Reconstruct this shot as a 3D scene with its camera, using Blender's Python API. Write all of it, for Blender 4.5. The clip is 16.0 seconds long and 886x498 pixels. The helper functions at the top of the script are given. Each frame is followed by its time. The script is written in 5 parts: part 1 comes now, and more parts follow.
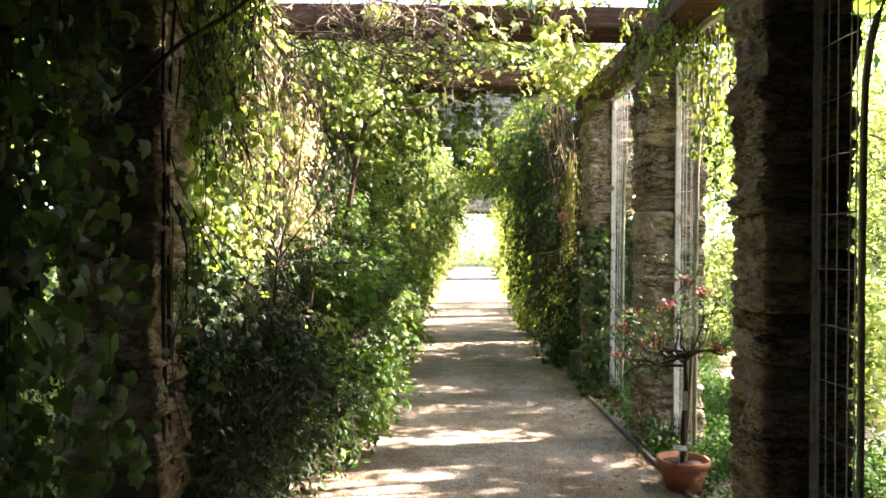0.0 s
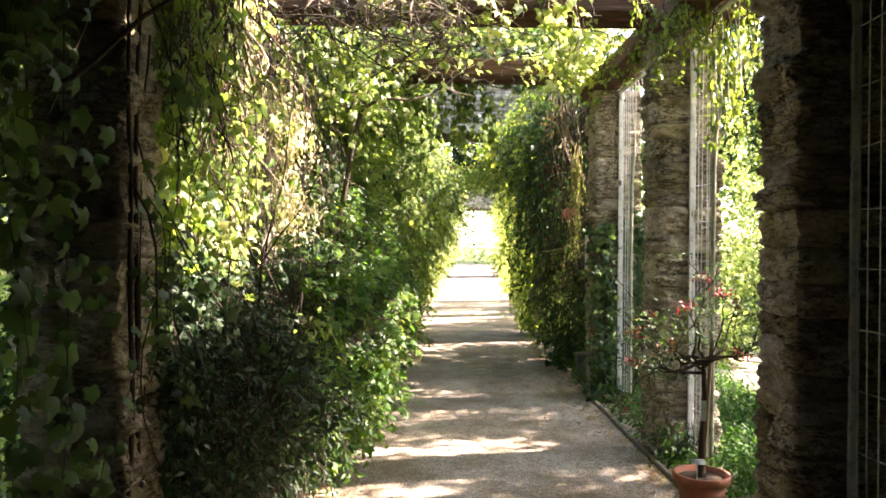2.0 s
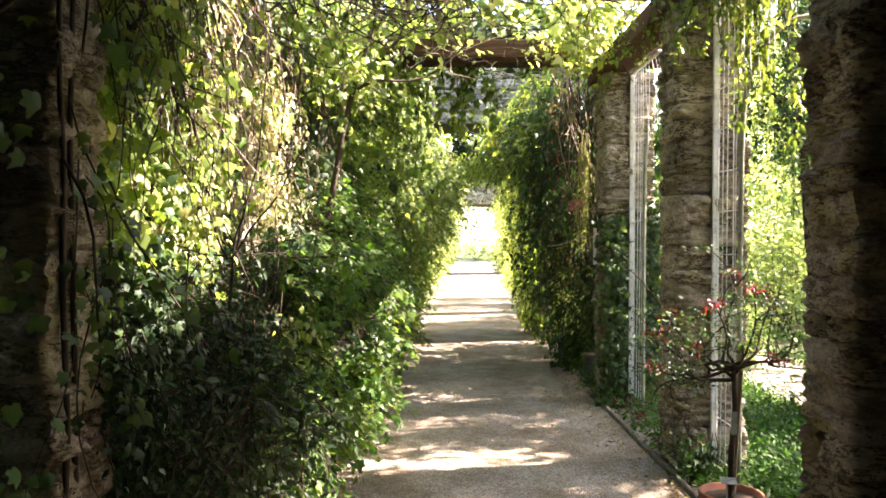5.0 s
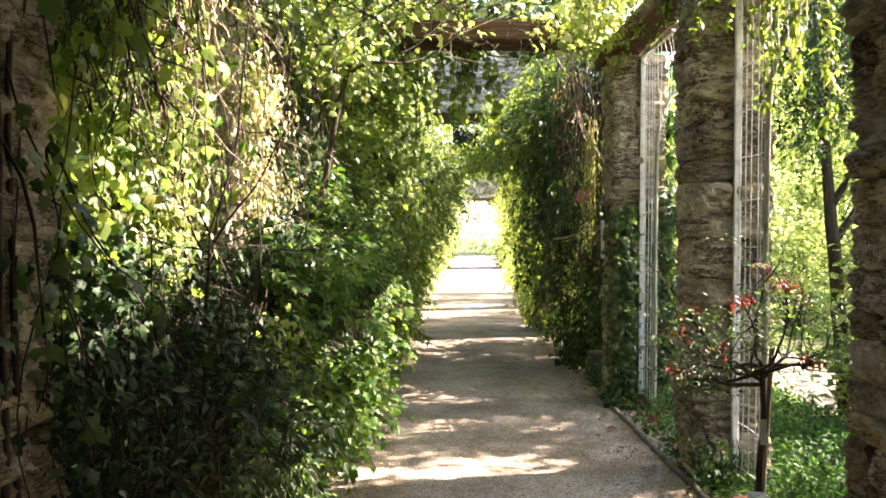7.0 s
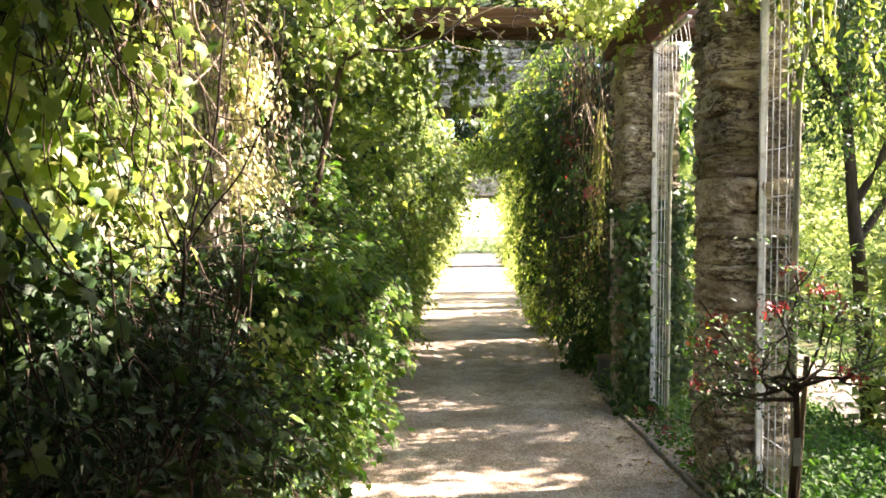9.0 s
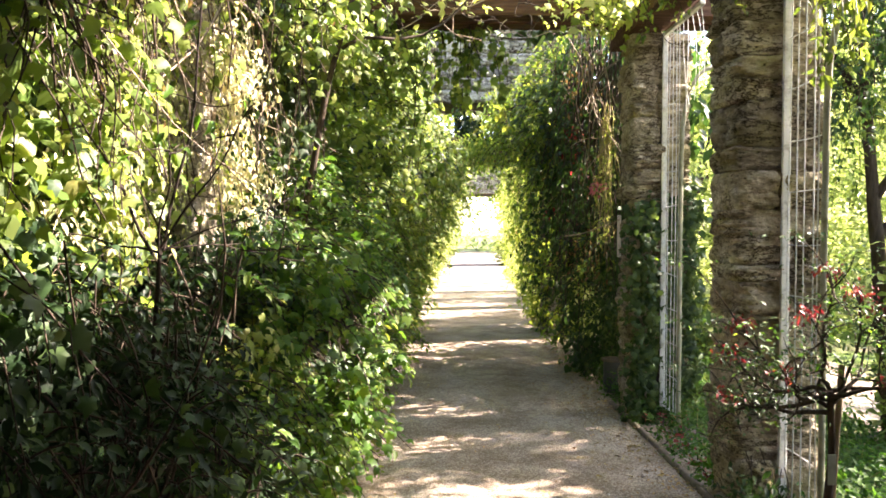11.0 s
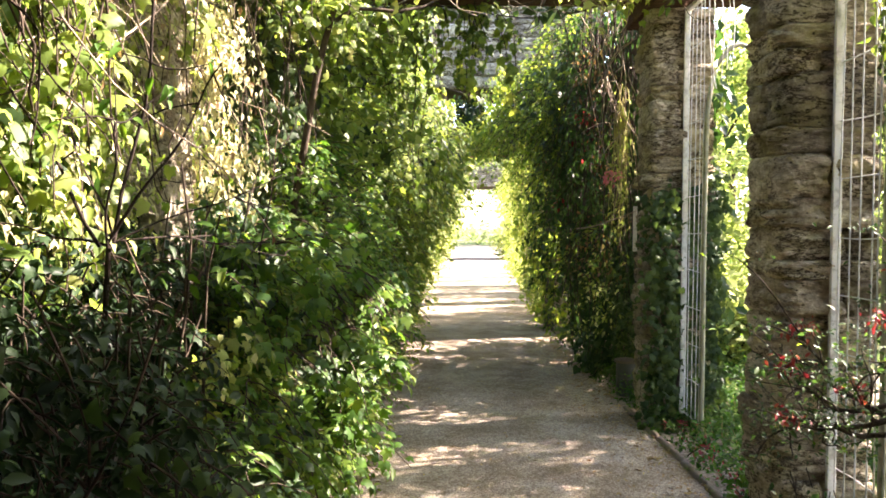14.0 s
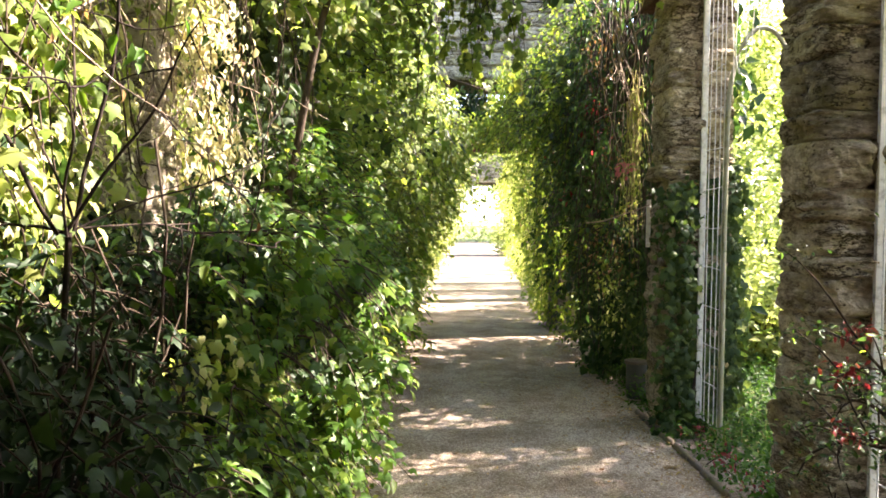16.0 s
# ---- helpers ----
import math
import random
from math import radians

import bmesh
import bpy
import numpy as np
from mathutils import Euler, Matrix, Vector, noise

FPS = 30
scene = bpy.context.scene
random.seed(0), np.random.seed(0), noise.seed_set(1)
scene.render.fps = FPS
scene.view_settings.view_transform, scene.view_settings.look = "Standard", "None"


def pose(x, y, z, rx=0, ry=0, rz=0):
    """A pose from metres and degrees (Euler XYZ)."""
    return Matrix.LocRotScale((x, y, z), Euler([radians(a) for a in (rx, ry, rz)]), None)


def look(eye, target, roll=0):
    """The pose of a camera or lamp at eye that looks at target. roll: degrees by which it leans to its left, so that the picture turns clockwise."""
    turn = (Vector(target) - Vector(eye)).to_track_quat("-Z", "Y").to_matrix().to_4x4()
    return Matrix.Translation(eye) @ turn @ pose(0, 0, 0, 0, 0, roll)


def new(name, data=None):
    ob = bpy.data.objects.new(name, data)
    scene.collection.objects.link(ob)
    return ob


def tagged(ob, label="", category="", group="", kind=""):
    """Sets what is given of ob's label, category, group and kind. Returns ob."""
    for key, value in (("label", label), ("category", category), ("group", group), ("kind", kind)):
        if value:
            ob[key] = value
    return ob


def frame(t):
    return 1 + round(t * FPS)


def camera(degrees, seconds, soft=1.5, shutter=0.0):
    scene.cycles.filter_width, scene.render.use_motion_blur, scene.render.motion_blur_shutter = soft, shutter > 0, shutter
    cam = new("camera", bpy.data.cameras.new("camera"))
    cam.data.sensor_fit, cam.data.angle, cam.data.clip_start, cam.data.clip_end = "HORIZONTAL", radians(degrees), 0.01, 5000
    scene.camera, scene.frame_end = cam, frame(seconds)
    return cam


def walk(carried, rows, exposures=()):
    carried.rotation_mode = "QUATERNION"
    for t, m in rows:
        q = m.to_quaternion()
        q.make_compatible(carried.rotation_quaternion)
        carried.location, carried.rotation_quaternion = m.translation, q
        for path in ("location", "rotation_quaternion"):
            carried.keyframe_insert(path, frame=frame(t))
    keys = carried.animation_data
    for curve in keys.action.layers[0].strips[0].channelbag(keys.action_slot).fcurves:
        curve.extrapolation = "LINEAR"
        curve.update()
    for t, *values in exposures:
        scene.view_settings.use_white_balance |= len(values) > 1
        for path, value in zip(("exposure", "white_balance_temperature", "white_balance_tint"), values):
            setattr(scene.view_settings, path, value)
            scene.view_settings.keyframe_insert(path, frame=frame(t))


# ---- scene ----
cam = camera(62.0, 16.0, soft=1.7)
PATH = [
    (0, (0.076, -0.326, 1.535), (0.096, 1.674, 1.532), 0.5),
    (0.5, (0.084, -0.227, 1.53), (0.104, 1.773, 1.525), 0.4),
    (1, (0.089, -0.139, 1.54), (0.11, 1.861, 1.535), 0.4),
    (1.5, (0.095, -0.057, 1.549), (0.115, 1.943, 1.541), 0.4),
    (2, (0.083, 0.019, 1.541), (0.104, 2.019, 1.531), 0.4),
    (2.5, (0.079, 0.107, 1.528), (0.101, 2.107, 1.517), 0.3),
    (3, (0.085, 0.197, 1.525), (0.107, 2.197, 1.514), 0.4),
    (3.5, (0.093, 0.281, 1.526), (0.113, 2.281, 1.512), 0.3),
    (4, (0.101, 0.353, 1.516), (0.119, 2.353, 1.502), 0.3),
    (6.5, (0.119, 0.785, 1.508), (0.137, 2.785, 1.478), 0.2),
    (7, (0.12, 0.871, 1.497), (0.137, 2.871, 1.464), 0.2),
    (7.5, (0.117, 0.955, 1.487), (0.134, 2.955, 1.452), 0.2),
    (8, (0.116, 1.037, 1.494), (0.13, 3.037, 1.457), 0.2),
    (8.5, (0.125, 1.122, 1.503), (0.138, 3.121, 1.465), 0.2),
    (9, (0.122, 1.196, 1.503), (0.136, 3.196, 1.464), 0.3),
    (11.5, (0.115, 1.543, 1.499), (0.132, 3.543, 1.453), 0.2),
    (12, (0.117, 1.618, 1.497), (0.133, 3.617, 1.447), 0.2),
    (12.5, (0.118, 1.697, 1.482), (0.133, 3.696, 1.433), 0.2),
    (13, (0.106, 1.772, 1.475), (0.123, 3.772, 1.425), 0.3),
    (13.5, (0.091, 1.846, 1.48), (0.11, 3.845, 1.426), 0.3),
    (14, (0.094, 1.925, 1.488), (0.113, 3.924, 1.428), 0.3),
    (14.5, (0.087, 1.994, 1.481), (0.107, 3.993, 1.417), 0.4),
    (15, (0.076, 2.073, 1.469), (0.098, 4.071, 1.401), 0.5),
    (15.5, (0.075, 2.154, 1.464), (0.096, 4.152, 1.392), 0.6),
    (16, (0.059, 2.223, 1.463), (0.083, 4.222, 1.394), 0.6),
]
walk(cam, [(t, look(eye, target, roll)) for t, eye, target, roll in PATH],
     exposures=[(0, 3.54, 6850, 26), (4, 3.52, 6850, 26), (9, 3.46, 6850, 26), (16, 3.46, 6850, 26)])

# ---- daylight ----
SUN_AZ, SUN_EL = radians(14), radians(42)      # azimuth from +x towards +y
world = bpy.data.worlds.new("daylight")
scene.world = world
world.use_nodes = True
wn = world.node_tree.nodes
sky = wn.new("ShaderNodeTexSky")
sky.sky_type, sky.sun_disc = "NISHITA", False
sky.sun_elevation, sky.sun_rotation = SUN_EL, math.pi / 2 - SUN_AZ
wn["Background"].inputs["Strength"].default_value = 0.118
world.node_tree.links.new(sky.outputs[0], wn["Background"].inputs["Color"])
sun = new("sun", bpy.data.lights.new("sun", "SUN"))
sun.data.energy, sun.data.angle, sun.data.color = 5.0, radians(0.6), (1.0, 0.93, 0.82)
to_sun = Vector((math.cos(SUN_EL) * math.cos(SUN_AZ), math.cos(SUN_EL) * math.sin(SUN_AZ), math.sin(SUN_EL)))
sun.matrix_world = look(to_sun * 60, (0, 0, 0))

rng = np.random.default_rng(7)


# ---- materials ----
def material(name, build, rough=0.8, spec=0.3):
    m = bpy.data.materials.new(name)
    m.use_nodes = True
    nt = m.node_tree
    p = nt.nodes["Principled BSDF"]
    p.inputs["Roughness"].default_value = rough
    p.inputs["Specular IOR Level"].default_value = spec
    build(nt, p)
    return m


def node(nt, kind, **values):
    n = nt.nodes.new(kind)
    for key, value in values.items():
        n.inputs[key].default_value = value
    return n


def ramp(nt, source, stops):
    r = nt.nodes.new("ShaderNodeValToRGB")
    el = r.color_ramp.elements
    while len(el) < len(stops):
        el.new(0.5)
    for e, (at, col) in zip(el, stops):
        e.position, e.color = at, (*col, 1)
    nt.links.new(source, r.inputs[0])
    return r.outputs[0]


def mixed(nt, fac, a, b, mode="MIX"):
    m = nt.nodes.new("ShaderNodeMix")
    m.data_type, m.blend_type = "RGBA", mode
    for socket, v in ((m.inputs[0], fac), (m.inputs[6], a), (m.inputs[7], b)):
        if isinstance(v, bpy.types.NodeSocket):
            nt.links.new(v, socket)
        elif isinstance(v, tuple):
            socket.default_value = (*v, 1)
        else:
            socket.default_value = v
    return m.outputs[2]


def coords(nt, scale=(1, 1, 1), shift=True):
    """World-sized coordinates, moved apart from object to object."""
    g = nt.nodes.new("ShaderNodeNewGeometry")
    mp = nt.nodes.new("ShaderNodeMapping")
    mp.inputs["Scale"].default_value = scale
    nt.links.new(g.outputs["Position"], mp.inputs[0])
    if shift:
        o = nt.nodes.new("ShaderNodeObjectInfo")
        mul = node(nt, "ShaderNodeMath")
        mul.operation = "MULTIPLY"
        mul.inputs[1].default_value = 37.0
        nt.links.new(o.outputs["Random"], mul.inputs[0])
        nt.links.new(mul.outputs[0], mp.inputs["Location"])
    return mp.outputs[0]


def noise_at(nt, vec, scale, detail=5.0, rough=0.6):
    n = node(nt, "ShaderNodeTexNoise", Scale=scale, Detail=detail, Roughness=rough)
    nt.links.new(vec, n.inputs["Vector"])
    return n.outputs["Fac"]


def bump(nt, p, height, strength, distance):
    b = node(nt, "ShaderNodeBump", Strength=strength, Distance=distance)
    nt.links.new(height, b.inputs["Height"])
    nt.links.new(b.outputs[0], p.inputs["Normal"])


def stone_nodes(dark, mid, light, moss):
    def build(nt, p):
        v = coords(nt, (1, 1, 1))
        strata = noise_at(nt, coords(nt, (3.0, 3.0, 8.0)), 4.0, 10.0, 0.78)
        grain = noise_at(nt, v, 55.0, 4.0, 0.7)
        col = ramp(nt, strata, [(0.30, dark), (0.45, mid), (0.68, light)])
        col = mixed(nt, 0.8, col, ramp(nt, grain, [(0.3, (0.55, 0.55, 0.55)), (0.7, (1.3, 1.3, 1.3))]), "MULTIPLY")
        blot = ramp(nt, noise_at(nt, v, 4.0, 5.0, 0.65), [(0.45, (0, 0, 0)), (0.68, (1, 1, 1))])
        col = mixed(nt, blot, col, moss)
        soot = ramp(nt, noise_at(nt, coords(nt, (1.5, 1.5, 3.0)), 3.0, 6.0, 0.7), [(0.36, (0.5, 0.46, 0.41)), (0.52, (1, 1, 1))])
        col = mixed(nt, 1.0, col, soot, "MULTIPLY")
        o = nt.nodes.new("ShaderNodeObjectInfo")
        tone = ramp(nt, o.outputs["Random"], [(0.0, (0.72, 0.68, 0.63)), (0.6, (1.1, 1.04, 0.98)), (1.0, (1.4, 1.34, 1.26))])
        col = mixed(nt, 1.0, col, tone, "MULTIPLY")
        vor = node(nt, "ShaderNodeTexVoronoi", Scale=30.0, Randomness=1.0)
        nt.links.new(coords(nt, (1.0, 1.0, 1.7)), vor.inputs["Vector"])
        pits = ramp(nt, vor.outputs["Distance"], [(0.10, (0.14, 0.12, 0.10)), (0.30, (1, 1, 1))])
        bed = noise_at(nt, coords(nt, (2.6, 2.6, 8.0)), 2.4, 7.0, 0.7)
        cracks = ramp(nt, bed, [(0.455, (1, 1, 1)), (0.485, (0.22, 0.19, 0.16)), (0.50, (0.22, 0.19, 0.16)), (0.535, (1, 1, 1))])
        keep = ramp(nt, noise_at(nt, v, 8.0, 3.0), [(0.47, (1, 1, 1)), (0.56, (0, 0, 0))])
        pits = mixed(nt, keep, pits, (1.0, 1.0, 1.0))
        pits = mixed(nt, 1.0, pits, mixed(nt, ramp(nt, noise_at(nt, v, 3.0, 3.0), [(0.38, (0, 0, 0)), (0.55, (1, 1, 1))]), (1.0, 1.0, 1.0), cracks), "MULTIPLY")
        col = mixed(nt, 1.0, col, pits, "MULTIPLY")
        nt.links.new(col, p.inputs["Base Color"])
        h = mixed(nt, 0.6, mixed(nt, 0.35, strata, grain), pits, "MULTIPLY")
        bump(nt, p, h, 1.0, 0.05)
    return build


STONE = material("rough_stone", stone_nodes((0.125, 0.10, 0.07), (0.40, 0.345, 0.262), (0.62, 0.56, 0.45), (0.34, 0.30, 0.15)), 0.92, 0.15)
# Lightened copy of the rough stone; puts sun on one pillar into its colour.
SUNLIT_PALE_STONE = material("sunlit_pale_stone", stone_nodes((0.34, 0.30, 0.235), (0.55, 0.505, 0.415), (0.68, 0.635, 0.545), (0.42, 0.40, 0.28)), 0.9, 0.15)

# Darkened from the pale stone; shade on the gateway face is put into colour.
SHADED_GATE_STONE = material("shaded_gate_stone", stone_nodes((0.22, 0.20, 0.155), (0.38, 0.355, 0.29), (0.50, 0.47, 0.40), (0.34, 0.33, 0.22)), 0.9, 0.15)


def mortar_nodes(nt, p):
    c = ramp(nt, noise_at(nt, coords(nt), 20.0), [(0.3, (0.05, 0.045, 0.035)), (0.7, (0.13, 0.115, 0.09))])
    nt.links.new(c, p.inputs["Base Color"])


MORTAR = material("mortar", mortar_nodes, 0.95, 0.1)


def gravel_nodes(nt, p):
    v = coords(nt, shift=False)
    vor = node(nt, "ShaderNodeTexVoronoi", Scale=95.0)
    nt.links.new(v, vor.inputs["Vector"])
    grain = ramp(nt, vor.outputs["Color"], [(0.2, (0.25, 0.212, 0.17)), (0.5, (0.37, 0.325, 0.27)), (0.8, (0.50, 0.45, 0.385))])
    edge = ramp(nt, vor.outputs["Distance"], [(0.25, (1, 1, 1)), (0.62, (0.78, 0.76, 0.73))])
    col = mixed(nt, 1.0, grain, edge, "MULTIPLY")
    dirt = ramp(nt, noise_at(nt, v, 1.7, 6.0, 0.7), [(0.35, (0.58, 0.50, 0.41)), (0.6, (1.05, 1.02, 0.98))])
    col = mixed(nt, 1.0, col, dirt, "MULTIPLY")
    humus = ramp(nt, noise_at(nt, v, 11.0, 4.0, 0.7), [(0.60, (0, 0, 0)), (0.72, (1, 1, 1))])
    col = mixed(nt, humus, col, (0.15, 0.115, 0.075))
    nt.links.new(col, p.inputs["Base Color"])
    h = mixed(nt, 0.5, ramp(nt, vor.outputs["Distance"], [(0.0, (1, 1, 1)), (0.7, (0, 0, 0))]), noise_at(nt, v, 5.0))
    bump(nt, p, h, 0.8, 0.012)


GRAVEL = material("path_gravel", gravel_nodes, 0.95, 0.15)


def pebble_nodes(nt, p):
    g = nt.nodes.new("ShaderNodeNewGeometry")
    c = ramp(nt, g.outputs["Random Per Island"], [(0.0, (0.16, 0.13, 0.10)), (0.45, (0.34, 0.29, 0.24)), (0.85, (0.46, 0.42, 0.36)), (1.0, (0.58, 0.55, 0.50))])
    nt.links.new(c, p.inputs["Base Color"])


PEBBLE = material("pebbles", pebble_nodes, 0.9, 0.2)


def soil_nodes(nt, p):
    v = coords(nt, shift=False)
    earth = ramp(nt, noise_at(nt, v, 30.0, 6.0), [(0.3, (0.06, 0.045, 0.03)), (0.7, (0.16, 0.125, 0.085))])
    grass = ramp(nt, noise_at(nt, v, 60.0, 3.0), [(0.3, (0.06, 0.11, 0.02)), (0.7, (0.16, 0.22, 0.06))])
    patch = ramp(nt, noise_at(nt, v, 0.6, 5.0), [(0.40, (0, 0, 0)), (0.55, (1, 1, 1))])
    nt.links.new(mixed(nt, patch, earth, grass), p.inputs["Base Color"])
    bump(nt, p, noise_at(nt, v, 40.0), 0.7, 0.03)


SOIL = material("garden_ground", soil_nodes, 0.95, 0.1)


def timber_nodes(nt, p):
    v = coords(nt, (1.4, 16, 16))
    g = noise_at(nt, v, 3.0, 7.0, 0.65)
    c = ramp(nt, g, [(0.28, (0.03, 0.015, 0.009)), (0.5, (0.085, 0.042, 0.025)), (0.75, (0.17, 0.095, 0.058))])
    nt.links.new(c, p.inputs["Base Color"])
    bump(nt, p, g, 0.6, 0.012)


TIMBER = material("weathered_timber", timber_nodes, 0.85, 0.2)


def bark_nodes(dark, light):
    def build(nt, p):
        v = coords(nt, (9, 9, 1.6))
        g = noise_at(nt, v, 5.0, 6.0, 0.65)
        nt.links.new(ramp(nt, g, [(0.3, dark), (0.7, light)]), p.inputs["Base Color"])
        bump(nt, p, g, 0.8, 0.01)
    return build


BARK = material("dark_bark", bark_nodes((0.025, 0.019, 0.013), (0.085, 0.064, 0.046)), 0.9, 0.12)
DARK_TWIG = material("dark_twig", bark_nodes((0.012, 0.009, 0.007), (0.045, 0.032, 0.024)), 0.85, 0.15)
PALE_TWIG = material("pale_twig", bark_nodes((0.19, 0.145, 0.10), (0.40, 0.32, 0.24)), 0.85, 0.2)


def paint_nodes(base, worn, spread):
    def build(nt, p):
        v = coords(nt, (1, 1, 1))
        n = noise_at(nt, v, spread, 6.0, 0.7)
        nt.links.new(ramp(nt, n, [(0.36, worn), (0.5, base)]), p.inputs["Base Color"])
        bump(nt, p, n, 0.25, 0.003)
    return build


STRAW_PALE = material("bleached_straw", bark_nodes((0.34, 0.29, 0.19), (0.58, 0.52, 0.40)), 0.8, 0.2)
STRAW = material("straw_shoots", bark_nodes((0.20, 0.17, 0.05), (0.42, 0.38, 0.14)), 0.7, 0.25)
WHITE_PAINT = material("worn_white_paint", paint_nodes((0.66, 0.64, 0.58), (0.40, 0.37, 0.31), 18.0), 0.6, 0.35)
WIRE = material("galvanised_wire", paint_nodes((0.62, 0.61, 0.57), (0.38, 0.37, 0.33), 30.0), 0.45, 0.5)
HOOP_PAINT = material("mossy_tube_paint", paint_nodes((0.30, 0.285, 0.20), (0.17, 0.165, 0.095), 9.0), 0.7, 0.3)
TERRACOTTA = material("terracotta", paint_nodes((0.36, 0.145, 0.085), (0.25, 0.11, 0.07), 14.0), 0.8, 0.2)
POT_SOIL = material("potting_soil", paint_nodes((0.07, 0.05, 0.035), (0.04, 0.03, 0.02), 60.0), 0.95, 0.1)
CANE = material("dry_cane", bark_nodes((0.16, 0.11, 0.055), (0.30, 0.22, 0.12)), 0.7, 0.3)
TAG_GREY = material("grey_plastic_tag", paint_nodes((0.30, 0.33, 0.28), (0.22, 0.25, 0.20), 25.0), 0.5, 0.4)
TAG_INK = material("tag_print", paint_nodes((0.12, 0.13, 0.12), (0.16, 0.16, 0.15), 25.0), 0.6, 0.3)
DARK_METAL = material("dark_metal", paint_nodes((0.06, 0.062, 0.06), (0.09, 0.085, 0.075), 20.0), 0.55, 0.4)
EDGE_STONE = material("edging", paint_nodes((0.15, 0.12, 0.09), (0.08, 0.065, 0.045), 16.0), 0.9, 0.2)


def leaf_material(name, stops, glow, through_share=0.42, rough=0.42, spec=0.35):
    """Thin leaves: a glossy upper face, and light that comes through in a yellower green."""
    m = bpy.data.materials.new(name)
    m.use_nodes = True
    nt = m.node_tree
    p = nt.nodes["Principled BSDF"]
    p.inputs["Roughness"].default_value = rough
    p.inputs["Specular IOR Level"].default_value = spec
    g = nt.nodes.new("ShaderNodeNewGeometry")
    c = ramp(nt, g.outputs["Random Per Island"], stops)
    blot = ramp(nt, noise_at(nt, coords(nt, shift=False), 2.2, 4.0), [(0.35, (0.72, 0.78, 0.7)), (0.65, (1.2, 1.15, 1.05))])
    c = mixed(nt, 1.0, c, blot, "MULTIPLY")
    nt.links.new(c, p.inputs["Base Color"])
    t = node(nt, "ShaderNodeBsdfTranslucent")
    nt.links.new(mixed(nt, 1.0, c, glow, "MULTIPLY"), t.inputs["Color"])
    mx = node(nt, "ShaderNodeMixShader", Fac=through_share)
    nt.links.new(p.outputs[0], mx.inputs[1])
    nt.links.new(t.outputs[0], mx.inputs[2])
    nt.links.new(mx.outputs[0], nt.nodes["Material Output"].inputs["Surface"])
    return m


VINE_LEAF = leaf_material("vine_leaf", [(0.0, (0.065, 0.105, 0.022)), (0.5, (0.125, 0.18, 0.042)), (0.85, (0.19, 0.24, 0.07)), (1.0, (0.28, 0.27, 0.10))], (2.8, 2.75, 1.7), 0.52, 0.5, 0.3)
# Lightened, yellower vine leaf; sun on the foliage is put into its colour.
SUNLIT_YELLOW_VINE = leaf_material("sunlit_yellow_vine_leaf", [(0.0, (0.10, 0.15, 0.03)), (0.35, (0.20, 0.255, 0.06)), (0.7, (0.33, 0.375, 0.13)), (1.0, (0.52, 0.51, 0.30))], (2.2, 2.15, 1.4), 0.5, 0.5, 0.3)

IVY_LEAF = leaf_material("ivy_leaf", [(0.0, (0.028, 0.055, 0.022)), (0.6, (0.055, 0.095, 0.035)), (1.0, (0.10, 0.145, 0.055))], (2.4, 2.3, 1.2), 0.32, 0.5, 0.24)
# Two darkened leaf colours: shade on the foliage is put into them.
SHADE_LEAF = leaf_material("deep_shade_leaf", [(0.0, (0.009, 0.021, 0.010)), (0.6, (0.017, 0.036, 0.016)), (1.0, (0.034, 0.06, 0.026))], (2.1, 2.4, 1.1), 0.25, 0.5, 0.16)
DEEP_GREEN_SHADE_LEAF = leaf_material("deep_green_shade_leaf", [(0.0, (0.018, 0.042, 0.016)), (0.6, (0.036, 0.074, 0.027)), (1.0, (0.07, 0.115, 0.042))], (2.2, 2.4, 1.1), 0.3, 0.5, 0.25)
SHRUB_LEAF = leaf_material("shrub_leaf", [(0.0, (0.048, 0.085, 0.020)), (0.6, (0.10, 0.15, 0.034)), (1.0, (0.17, 0.21, 0.05))], (3.0, 2.7, 1.4), 0.46, 0.5, 0.3)
GLOSSY_LEAF = leaf_material("glossy_shrub_leaf", [(0.0, (0.028, 0.074, 0.014)), (0.6, (0.062, 0.130, 0.024)), (1.0, (0.122, 0.195, 0.036))], (3.0, 3.0, 1.1), 0.42, 0.45, 0.22)
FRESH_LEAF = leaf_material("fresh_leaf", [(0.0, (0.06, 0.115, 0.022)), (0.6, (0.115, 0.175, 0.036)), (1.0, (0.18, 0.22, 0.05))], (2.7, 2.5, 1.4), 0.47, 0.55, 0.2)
TREE_LEAF = leaf_material("tree_leaf", [(0.0, (0.05, 0.08, 0.02)), (0.25, (0.12, 0.165, 0.05)), (0.6, (0.22, 0.27, 0.095)), (1.0, (0.34, 0.37, 0.17))], (2.3, 2.25, 1.7), 0.6, 0.5, 0.3)
RED_LEAF = leaf_material("red_leaf", [(0.0, (0.13, 0.018, 0.022)), (0.6, (0.25, 0.035, 0.04)), (1.0, (0.30, 0.09, 0.05))], (1.7, 1.3, 1.2), 0.4)
DRY_LEAF = leaf_material("dry_leaf", [(0.0, (0.16, 0.09, 0.04)), (0.6, (0.28, 0.18, 0.08)), (1.0, (0.34, 0.27, 0.10))], (1.4, 1.2, 1.0), 0.3)
# Dry bleached leaves, lightened further to put full sun into the colour.
SUNLIT_BLEACHED_LEAF = leaf_material("sunlit_bleached_leaf", [(0.0, (0.44, 0.41, 0.22)), (0.5, (0.60, 0.57, 0.38)), (1.0, (0.72, 0.69, 0.52))], (1.2, 1.15, 0.9), 0.3, 0.7, 0.2)
